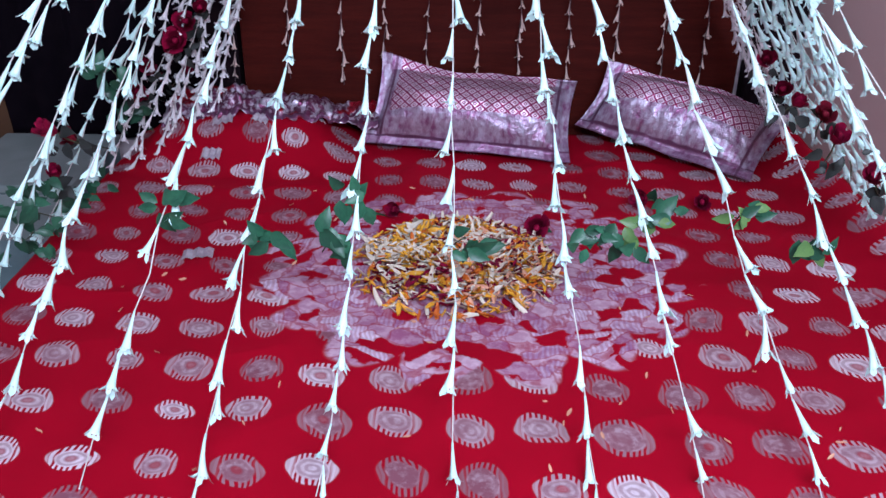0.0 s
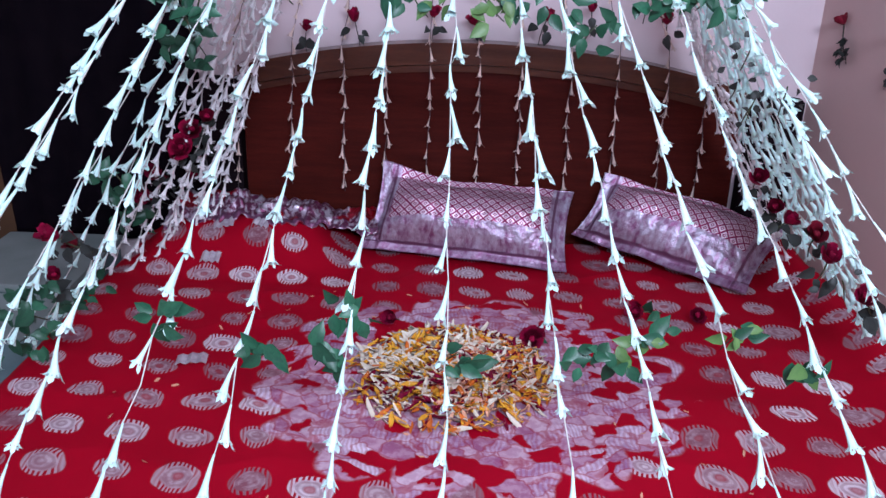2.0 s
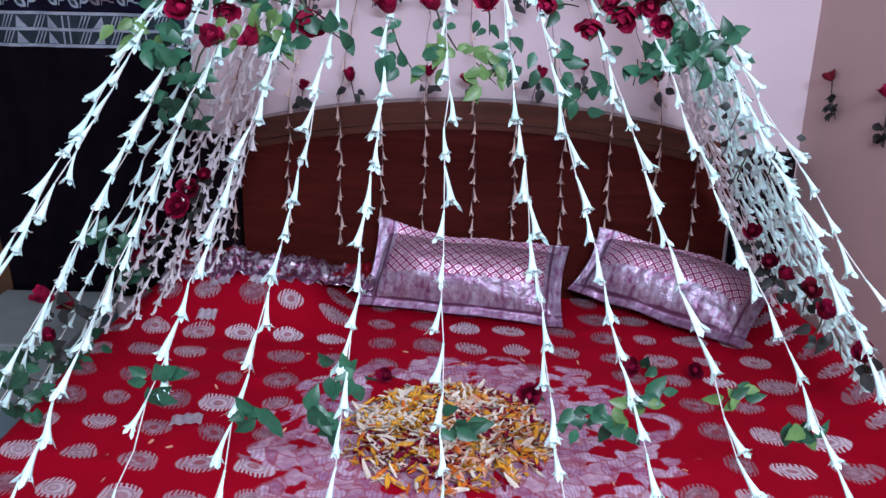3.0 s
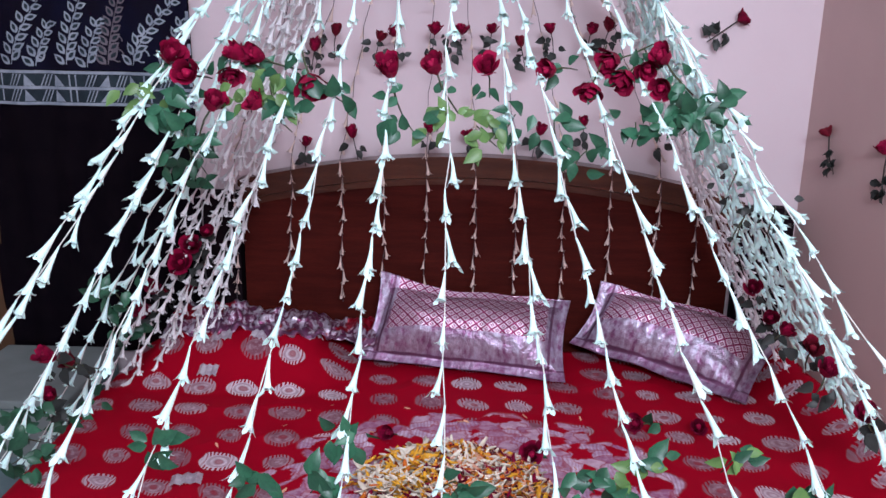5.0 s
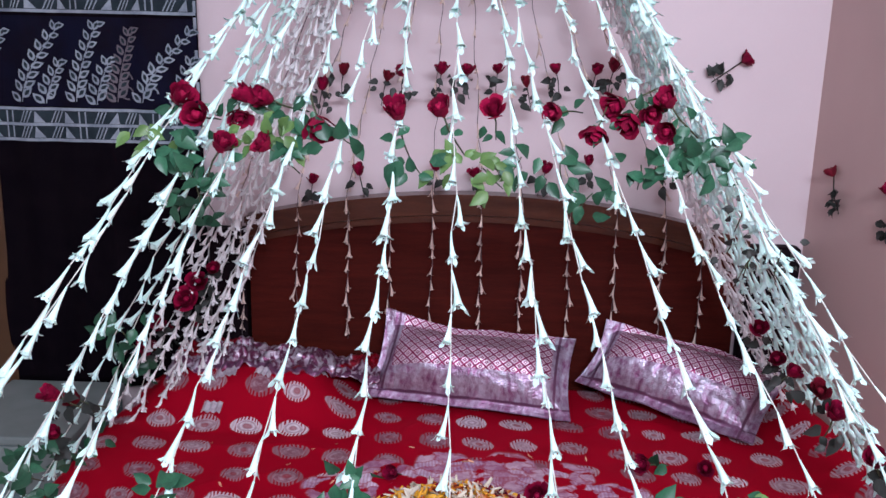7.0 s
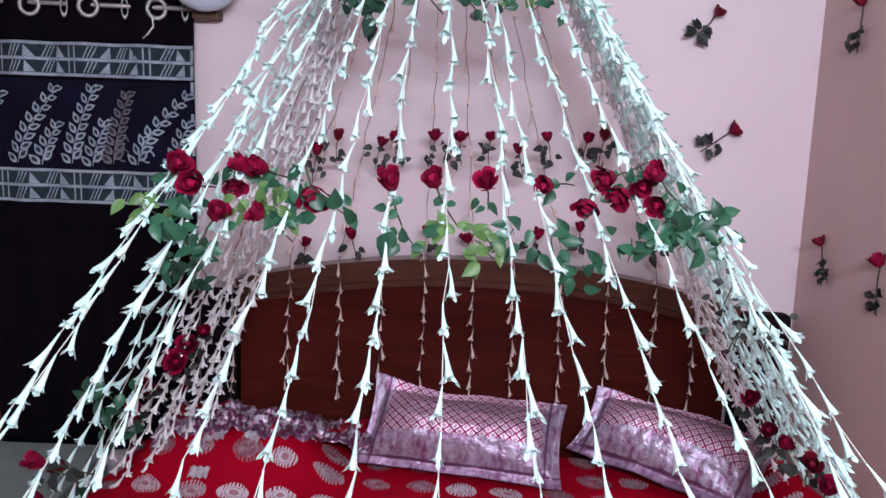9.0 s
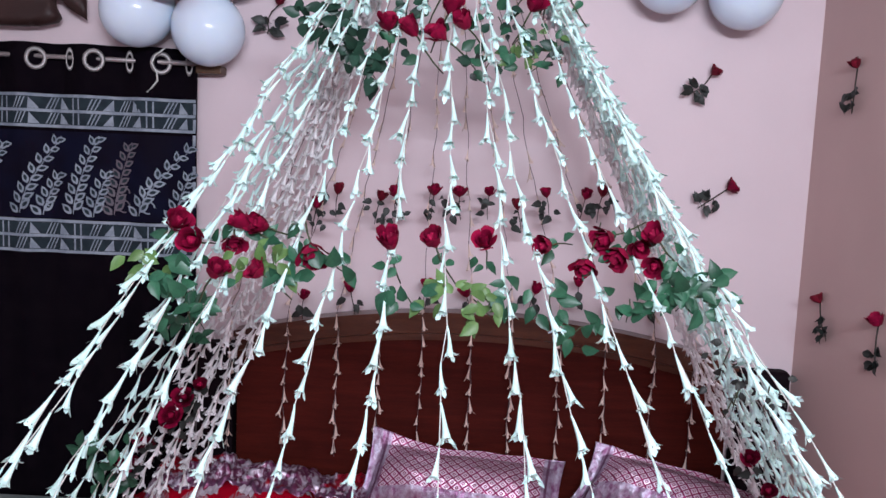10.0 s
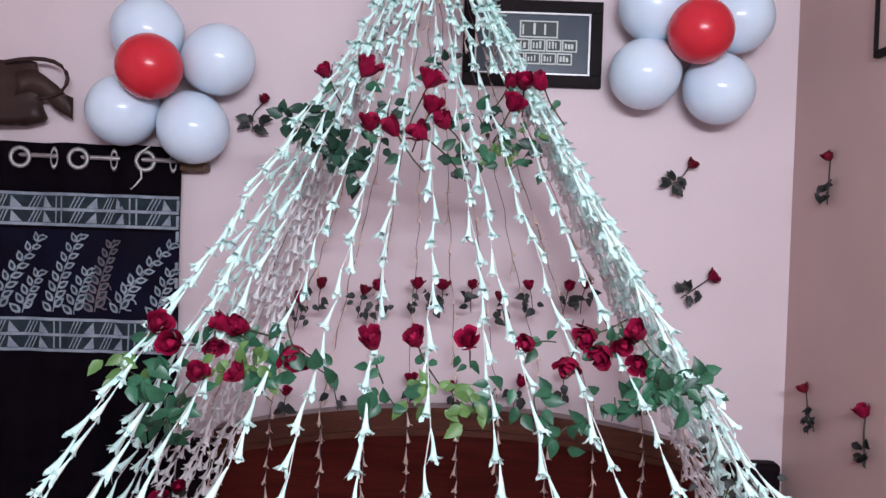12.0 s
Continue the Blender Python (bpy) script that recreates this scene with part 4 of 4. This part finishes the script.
for x, y in ((-1.045, -0.42), (-1.02, -0.30), (-0.98, -0.38), (-0.95, -0.22), (-0.93, -0.32), (-0.91, -0.27), (-0.88, -0.14), (-0.86, -0.21), (-0.84, -0.10), (-0.81, -0.16)):
    garland(hung(APEX + Vector((-0.04, 0.01, 0)), to_edge(x, y, 1.0), 0.055), 0.042, DULL_BUDS, THREAD, 1.12, "small fading white garland at the head corner of the bed", "garlands at the curtain side of the bed", bare=lambda z: 0.05, tilt=0.32)
for y in (-1.30, -1.21, -1.12, -1.03, -0.93, -0.83, -0.73, -0.62, -0.50):
    garland(hung(APEX + Vector((0.03, y * 0.02, 0)), to_edge(1.20, y, 0.895 + rg.uniform(-0.02, 0.02)), 0.02), 0.046, SMALL_BUDS, THREAD, 1.14, WHITE_LABEL, "garlands at the wall side of the bed", bare=lambda z: 0.06, tilt=0.28)
for y in (-0.42, -0.34, -0.26, -0.18, -0.10):
    garland(hung(APEX + Vector((0.04, y * 0.02, 0)), to_edge(1.19, y, 0.925 + rg.uniform(-0.02, 0.02)), 0.03), 0.042, DULL_BUDS, THREAD, 1.2, "small fading white garland at the wall side of the bed", "garlands at the wall side of the bed", bare=lambda z: 0.05, tilt=0.3)
for x in (-0.674, -0.489, -0.319, -0.168, -0.021, 0.132, 0.273, 0.445, 0.601, 0.756, 0.900):
    garland((APEX + Vector((x * 0.04, 0.02, 0)), (x + rg.uniform(-0.01, 0.01), -0.034, 1.245), (x + rg.uniform(-0.02, 0.01), -0.045, 0.70 + rg.uniform(0, 0.05))), 0.054, DRY_BUDS, THREAD_DARK, 1.2,
            "thin drying garland hanging down before the headboard", "garlands at the headboard", bare=lambda z: 0.45 if z > 1.35 else 0.0, tilt=0.22)

# ---- roses and leaves ----


def sprig(at, bloom, leaves, n, scale, label, category, face=None, stem=STEM_ME, leaf_size=1.0, spread=0.03, droop=0.0):
    """A rose with leaves, or leaves alone: bloom is a mesh or None, face the way in which the bloom looks."""
    g = thing("rose_sprig" if bloom else "leaf_sprig", at, label, category)
    face = Vector(face or (rg.uniform(-0.6, 0.6), rg.uniform(-0.8, -0.2), rg.uniform(0.3, 1.0))).normalized()
    q = face.to_track_quat("Z", "Y").to_matrix().to_4x4() @ Matrix.Rotation(rg.uniform(0, 6.28), 4, "Z")
    if bloom:
        bloom_on(bloom, g, q @ Matrix.Diagonal((scale, scale * rg.uniform(0.8, 1.0), scale * rg.uniform(1.05, 1.4), 1)))
    part_me("stem", stem, g, "", q @ Matrix.Diagonal((scale, scale, scale, 1)))
    for i in range(n):
        a = rg.uniform(0, 6.28)
        d = Vector((math.cos(a), rg.uniform(-0.9, 0.1), math.sin(a) * 0.9 - 0.2 - droop)).normalized()
        up = Vector((rg.uniform(-0.5, 0.5), -1, rg.uniform(-0.2, 0.8)))
        x = d.cross(up).normalized()
        z = x.cross(d).normalized()
        m = Matrix((x, d, z)).transposed().to_4x4()
        root = -face * 0.03 * scale * (1 if bloom else 0.3) + Vector((rg.uniform(-1, 1), rg.uniform(-0.6, 0.4), rg.uniform(-1, 0.6))) * spread
        k = leaf_size * rg.uniform(0.75, 1.2)
        part_me("leaf", rg.choice(leaves), g, "", Matrix.Translation(root) @ m @ Matrix.Diagonal((k, k, k, 1)))
    return g


BACK_ROSES = [(-0.184, -0.086, 1.615),
    (-0.136, -0.088, 1.629),
    (-0.01, -0.09, 1.64),
    (0.074, -0.089, 1.639),
    (0.17, -0.09, 1.646),
    (0.266, -0.085, 1.605),
    (0.358, -0.091, 1.649),
    (0.482, -0.091, 1.649),
    (0.537, -0.092, 1.659),
    (-0.324, -0.088, 1.629),
    (-0.393, -0.081, 1.58)]
BACK_LOW = [(-0.436, -0.037, 1.268),
    (-0.276, -0.042, 1.301),
    (-0.02, -0.045, 1.323),
    (0.114, -0.042, 1.302),
    (0.342, -0.045, 1.323),
    (0.484, -0.049, 1.355),
    (0.729, -0.045, 1.322)]
MID_ROSES = [(-0.075, -1.075, 1.578),
    (0.018, -1.071, 1.584),
    (0.123, -1.068, 1.588),
    (0.26, -1.062, 1.597),
    (0.339, -1.08, 1.572),
    (0.397, -1.044, 1.622),
    (0.453, -1.053, 1.609),
    (0.496, -1.05, 1.613),
    (0.485, -1.081, 1.57),
    (-0.248, -1.074, 1.58),
    (0.418, -1.063, 1.595),
    (-0.548, -1.06, 1.6),
    (-0.49, -1.078, 1.574),
    (-0.443, -1.126, 1.506),
    (-0.384, -1.053, 1.609),
    (-0.346, -1.052, 1.61),
    (-0.339, -1.119, 1.515),
    (-0.412, -1.07, 1.585)]
MID_LEAVES = [(-0.046, -1.13, 1.499),
    (0.039, -1.122, 1.512),
    (0.101, -1.139, 1.487),
    (0.134, -1.135, 1.493),
    (0.179, -1.123, 1.51),
    (0.258, -1.129, 1.501),
    (0.322, -1.167, 1.446),
    (0.423, -1.13, 1.5),
    (0.458, -1.118, 1.516),
    (0.516, -1.11, 1.528),
    (0.551, -1.102, 1.539),
    (0.568, -1.12, 1.513),
    (0.609, -1.094, 1.551),
    (-0.595, -1.106, 1.534),
    (-0.526, -1.131, 1.498),
    (-0.505, -1.119, 1.515),
    (-0.361, -1.095, 1.55),
    (-0.327, -1.09, 1.556),
    (-0.273, -1.105, 1.536),
    (-0.199, -1.1, 1.543),
    (-0.485, -1.159, 1.458)]
TOP_LEAVES = [(-0.322, -0.689, 2.13),
    (-0.269, -0.704, 2.109),
    (-0.236, -0.735, 2.064),
    (-0.195, -0.775, 2.006),
    (-0.172, -0.79, 1.985),
    (-0.081, -0.688, 2.131),
    (0.146, -0.693, 2.124),
    (0.188, -0.75, 2.042),
    (0.202, -0.729, 2.072),
    (0.259, -0.717, 2.09),
    (0.27, -0.764, 2.023),
    (0.042, -0.58, 2.285),
    (-0.131, -0.743, 2.053),
    (0.126, -0.778, 2.003)]
TOP_ROSES = [(-0.161, -0.622, 2.226),
    (-0.126, -0.727, 2.075),
    (-0.055, -0.736, 2.063),
    (0.009, -0.64, 2.199),
    (0.019, -0.691, 2.127),
    (0.015, -0.739, 2.058),
    (0.069, -0.716, 2.09),
    (0.219, -0.635, 2.207),
    (0.225, -0.68, 2.143),
    (0.318, -0.634, 2.208),
    (-0.248, -0.624, 2.222),
    (0.263, -0.633, 2.209)]
LOW_LEAVES = [(-0.449, -1.508, 0.96),
    (-0.274, -1.541, 0.913),
    (-0.128, -1.491, 0.984),
    (-0.16, -1.54, 0.914),
    (0.071, -1.538, 0.916),
    (0.293, -1.534, 0.923),
    (0.407, -1.513, 0.953),
    (0.352, -1.53, 0.928),
    (0.57, -1.503, 0.967),
    (0.697, -1.536, 0.919)]
LEFT_ROSES = [(-0.800, -0.060, 0.900),
    (-0.850, -0.080, 0.770),
    (-0.953, 0.017, 0.715),
    (-0.962, -0.105, 0.695),
    (-0.899, -0.862, 0.83),
    (-0.858, -1.041, 0.916),
    (-0.932, -0.927, 0.76)]
LEFT_LEAVES = [(-0.829, -0.74, 0.977),
    (-0.946, -0.326, 0.729),
    (-0.929, -1.122, 0.765),
    (-0.927, -1.02, 0.769),
    (-1.022, -0.632, 0.57),
    (-1.023, -0.552, 0.566),
    (-0.988, -1.004, 0.64),
    (-0.636, -0.698, 1.384),
    (-0.671, -0.522, 1.31)]
RIGHT_ROSES = [(0.894, -0.602, 0.978),
    (0.921, -0.694, 0.924),
    (0.927, -0.76, 0.91),
    (0.905, -0.994, 0.955),
    (0.928, -1.031, 0.91),
    (0.928, -1.245, 0.909)]
RIGHT_LEAVES = [(0.683, -1.028, 1.405),
    (0.744, -0.924, 1.282),
    (0.717, -1.154, 1.336),
    (0.933, -1.109, 0.899),
    (0.769, -0.826, 1.232),
    (0.751, -0.741, 1.268)]

BACK_CORNER = [(-0.795, -0.12, 0.94), (-0.745, -0.12, 0.985), (-0.85, -0.12, 0.86), (-0.83, -0.14, 0.885), (-0.925, -0.14, 0.80), (-0.975, -0.14, 0.715)]

for p in MID_ROSES:
    sprig(p, rg.choice(ROSES), LEAVES, 3, rg.uniform(0.82, 1.12), "fresh red rose tied into the white garlands", "rose", leaf_size=0.62, face=(rg.uniform(-0.8, 0.8), -0.45, rg.uniform(-0.7, 0.9)))
for i, p in enumerate(MID_LEAVES):
    sprig(p, None, PALE if i in (1, 2, 3, 13, 16, 17) else LEAVES, 8, 0.7, "green rose leaves tied into the white garlands", "leaves", leaf_size=0.72, spread=0.042)
for i, p in enumerate(TOP_LEAVES):
    sprig((p[0], p[1] + 0.055, p[2] + 0.008), None, DEEP if i < 6 else (LEAVES + PALE if i in (7, 8, 9) else DEEP + WITHERED + LEAVES), 11, 0.7, "dark green rose leaves tied high into the garlands", "leaves", leaf_size=0.78 if i < 5 else 0.64, spread=0.045)
for p in TOP_ROSES:
    sprig(p, rg.choice(ROSES), LEAVES, 1, rg.uniform(0.95, 1.2), "red rose tied high into the white garlands", "rose", leaf_size=0.7)
for p in BACK_ROSES:
    sprig(p, rg.choice(ROSES + DARK_ROSES), WITHERED, 7, rg.uniform(0.8, 1.05), "small dark red rose with withered leaves on a garland", "rose", face=(rg.uniform(-0.3, 0.3), -0.35, 1), stem=STEM_DARK_ME, leaf_size=0.75, spread=0.038, droop=0.5)
for p in BACK_LOW:
    sprig(p, rg.choice(ROSES), WITHERED, 3, rg.uniform(0.75, 0.95), "small red rose hanging above the headboard", "rose", face=(rg.uniform(-0.3, 0.3), -0.35, 1), stem=STEM_DARK_ME, spread=0.024, droop=0.8)
for i, p in enumerate(LOW_LEAVES):
    sprig(p, None, LEAVES + PALE if i > 5 else LEAVES, 8, 0.7, "green rose leaves tied low on a white garland", "leaves", leaf_size=0.72, spread=0.03)
for x, y, z in BACK_CORNER:
    sprig((x * 0.935, y - 0.20, z + 0.068 * (1.72 - z)), rg.choice(ROSES), WITHERED, 4, rg.uniform(1.0, 1.2), "red rose tied low at the head corner garlands", "rose", face=(0.1, -0.8, 0.4))
for p in LEFT_ROSES + RIGHT_ROSES:
    sprig(p, rg.choice(ROSES + DARK_ROSES), WITHERED, 4, rg.uniform(0.78, 1.0), "red rose tied low between the side garlands", "rose")
for p in LEFT_LEAVES:
    sprig(p, None, LEAVES, 13, 0.8, "hanging bunch of green leaves on the side garlands", "leaves", leaf_size=0.75, spread=0.065)
for p in RIGHT_LEAVES:
    sprig(p, None, WITHERED, 5, 0.8, "dark withered leaves on the side garlands", "leaves", leaf_size=0.55, spread=0.05)

WALL_ROSES = [((0.979, 0.030, 1.698), (0.902, 0.030, 1.642), 0), ((0.896, 0.030, 2.076), (0.837, 0.030, 2.017), 1), ((-0.553, 0.030, 2.242), (-0.583, 0.030, 2.163), 1),
              ((RIGHT - 0.008, -0.232, 2.088), (RIGHT - 0.008, -0.224, 1.977), 1), ((RIGHT - 0.008, -0.131, 1.349), (RIGHT - 0.008, -0.185, 1.258), 1), ((RIGHT - 0.008, -0.511, 1.352), (RIGHT - 0.008, -0.518, 1.245), 0)]
for at, low, dark in WALL_ROSES:
    at, low = Vector(at), Vector(low)
    inward = Vector((0, -1, 0)) if at.x < 1.1 else Vector((-1, 0, 0))
    f = ((at - low).normalized() + inward * 0.55).normalized()
    g = thing("rose_sprig", at, "dark wilting rose with leaves fixed to the wall" if dark else "red rose with dark leaves fixed to the wall", "rose", "roses on the walls")
    k = 1.05 if not dark else 0.85
    bloom_on(rg.choice(DARK_ROSES if dark else ROSES), g, f.to_track_quat("Z", "Y").to_matrix().to_4x4() @ Matrix.Diagonal((k, k, k, 1)))
    drop = low - at
    side = inward.cross(drop).normalized()
    end = drop * 1.22
    bow = side * rg.uniform(-0.014, 0.014)
    v, f = tube([Vector(), drop * 0.35 + bow, drop * 0.75 + bow * 1.2, drop * 1.05, end], [0.0026, 0.0026, 0.0024, 0.0022, 0.0018], 5)
    part_me("stem", mesh_of("stem", v, f, STEM_DARK), g)
    for s, t in ((0.62, 1), (0.78, -1), (1.0, 1), (1.08, -1)):
        tip = drop * s + side * t * rg.uniform(0.012, 0.028) + inward * 0.008
        v, f = tube([drop * s, (drop * s + tip) / 2 + inward * 0.004, tip], 0.0014, 4)
        part_me("twig", mesh_of("twig", v, f, STEM_DARK), g)
        for i in range(4):
            dd = ((tip - drop * s).normalized() + side * rg.uniform(-0.9, 0.9) + drop.normalized() * rg.uniform(-0.4, 1.1) + inward * rg.uniform(0, 0.4)).normalized()
            x = dd.cross((inward + side * rg.uniform(-0.6, 0.6)).normalized()).normalized()
            m = Matrix((x, dd, x.cross(dd))).transposed().to_4x4()
            w = rg.uniform(0.65, 1.05)
            part_me("leaf", rg.choice(WITHERED), g, "", Matrix.Translation(tip - dd * 0.006 * i) @ m @ Matrix.Diagonal((w, w, w, 1)))

# ---- petals on the bed ----


def flakes(name, mat, places, size, seed, long=1.6):
    r = random.Random(seed)
    vs, fs = [], []
    for x, y, z in places:
        m = Matrix.Translation((x, y, z)) @ Euler((r.uniform(-0.7, 0.7), r.uniform(-0.7, 0.7), r.uniform(0, 6.28))).to_matrix().to_4x4()
        s = size * r.uniform(0.6, 1.3)
        o = len(vs)
        for j, (w, h) in enumerate(((0.12, 0.0), (0.30, 0.24), (0.27, 0.02), (0.10, 0.45))):
            t = (j / 3 - 0.5) * long
            vs += [m @ Vector((-w * s, t * s, h * s * 0.6 + 0.15 * s)), m @ Vector((0, t * s, h * s * 0.3)), m @ Vector((w * s, t * s, h * s * 0.6 + 0.15 * s))]
        fs += [tuple(i + o for i in q) for q in grid_faces(3, 4)]
    return mesh_of(name, vs, fs, mat)


def heap_places(n, seed, zone):
    r = random.Random(seed)
    out = []
    while len(out) < n:
        a, b = r.gauss(0, 0.5), r.gauss(0, 0.5)
        d = a * a + b * b
        if d > 1.1 or not zone(a, b, r):
            continue
        x, y = 0.064 + 0.255 * a, -0.985 + 0.250 * b
        h = 0.055 * max(0, 1 - d) ** 0.7
        out.append((x, y, spread_z(x, y) + 0.006 + h * r.uniform(0.55, 1.0)))
    return out


heap = thing("petal_heap", (0.075, -0.96, 0.55), "heap of marigold, tuberose and rose petals on the bedspread", "petals", kind="stuff")
for nm, mat, n, size, seed, zone in (("yellow_petals", YELLOW, 620, 0.0180, 1, lambda a, b, r: r.random() < (0.95 if wob((a * 3, b * 3, 1)) > 0 else 0.35)),
                                     ("orange_petals", ORANGE, 520, 0.0170, 2, lambda a, b, r: a > -0.2 or r.random() < 0.4),
                                     ("cream_petals", CREAM, 760, 0.0185, 3, lambda a, b, r: True),
                                     ("peach_petals", PEACH, 320, 0.0170, 4, lambda a, b, r: a > -0.1),
                                     ("red_petals", ROSE, 380, 0.0190, 5, lambda a, b, r: a > -0.3 or b < -0.2)):
    me = flakes(nm, mat, [Vector(p) - heap.location for p in heap_places(n, seed, zone)], size, seed, 2.8 if nm == "cream_petals" else 2.0)
    part_me(nm, me, heap)
r = random.Random(9)
scat = []
for i in range(60):
    x, y = r.uniform(-0.75, 0.95), r.uniform(-1.75, -0.5)
    scat.append((x, y, spread_z(x, y) + 0.003))
ob = new("scattered_petals", flakes("scattered_petals", PEACH, scat, 0.010, 12))
tagged(ob, "pale petals scattered over the red bedspread", "petals", kind="stuff")
for x, y, s in ((0.285, -0.80, 1.2), (0.62, -0.62, 1.1), (0.78, -0.62, 1.0), (-0.10, -0.70, 0.9)):
    sprig((x, y, spread_z(x, y) + 0.02), rg.choice(ROSES), LEAVES, 2, s, "red rose lying on the bedspread", "rose", face=(rg.uniform(-1, 1), -0.6, 0.35))


# ---- small silver pieces on the cloth ----
FOIL = simple("silver_white_foil", (0.72, 0.70, 0.74), (0.46, 0.38, 0.46), 0.35, 0.4, scale=60, fine=200, bump=0.6, depth=0.004)
for x, y, w, turn in ((-0.715, -0.345, 0.062, -4), (-0.700, -0.215, 0.066, 5), (-0.575, -0.215, 0.055, -20), (-0.603, -0.950, 0.078, 8), (-0.40, -0.15, 0.05, 30)):
    n = 7
    vs = []
    for j in range(4):
        for i in range(n):
            px, py = (i / (n - 1) - 0.5) * w, (j / 3 - 0.5) * w * 0.62
            c, s = math.cos(radians(turn)), math.sin(radians(turn))
            gx, gy = x + c * px - s * py, y + s * px + c * py
            vs.append((gx - x, gy - y, spread_z(gx, gy) + 0.004 + 0.012 * (i % 2) * (0.4 + abs(wob((gx * 40, gy * 40, 1)))) - spread_z(x, y)))
    ob = new("foil_piece", mesh_of("foil_piece", vs, grid_faces(n, 4), FOIL, False))
    ob.location = (x, y, spread_z(x, y))
    ob.modifiers.new("thickness", "SOLIDIFY").thickness = 0.002
    tagged(ob, "small crumpled silver-white foil piece on the red bedspread", "foil", "foil pieces on the bed")
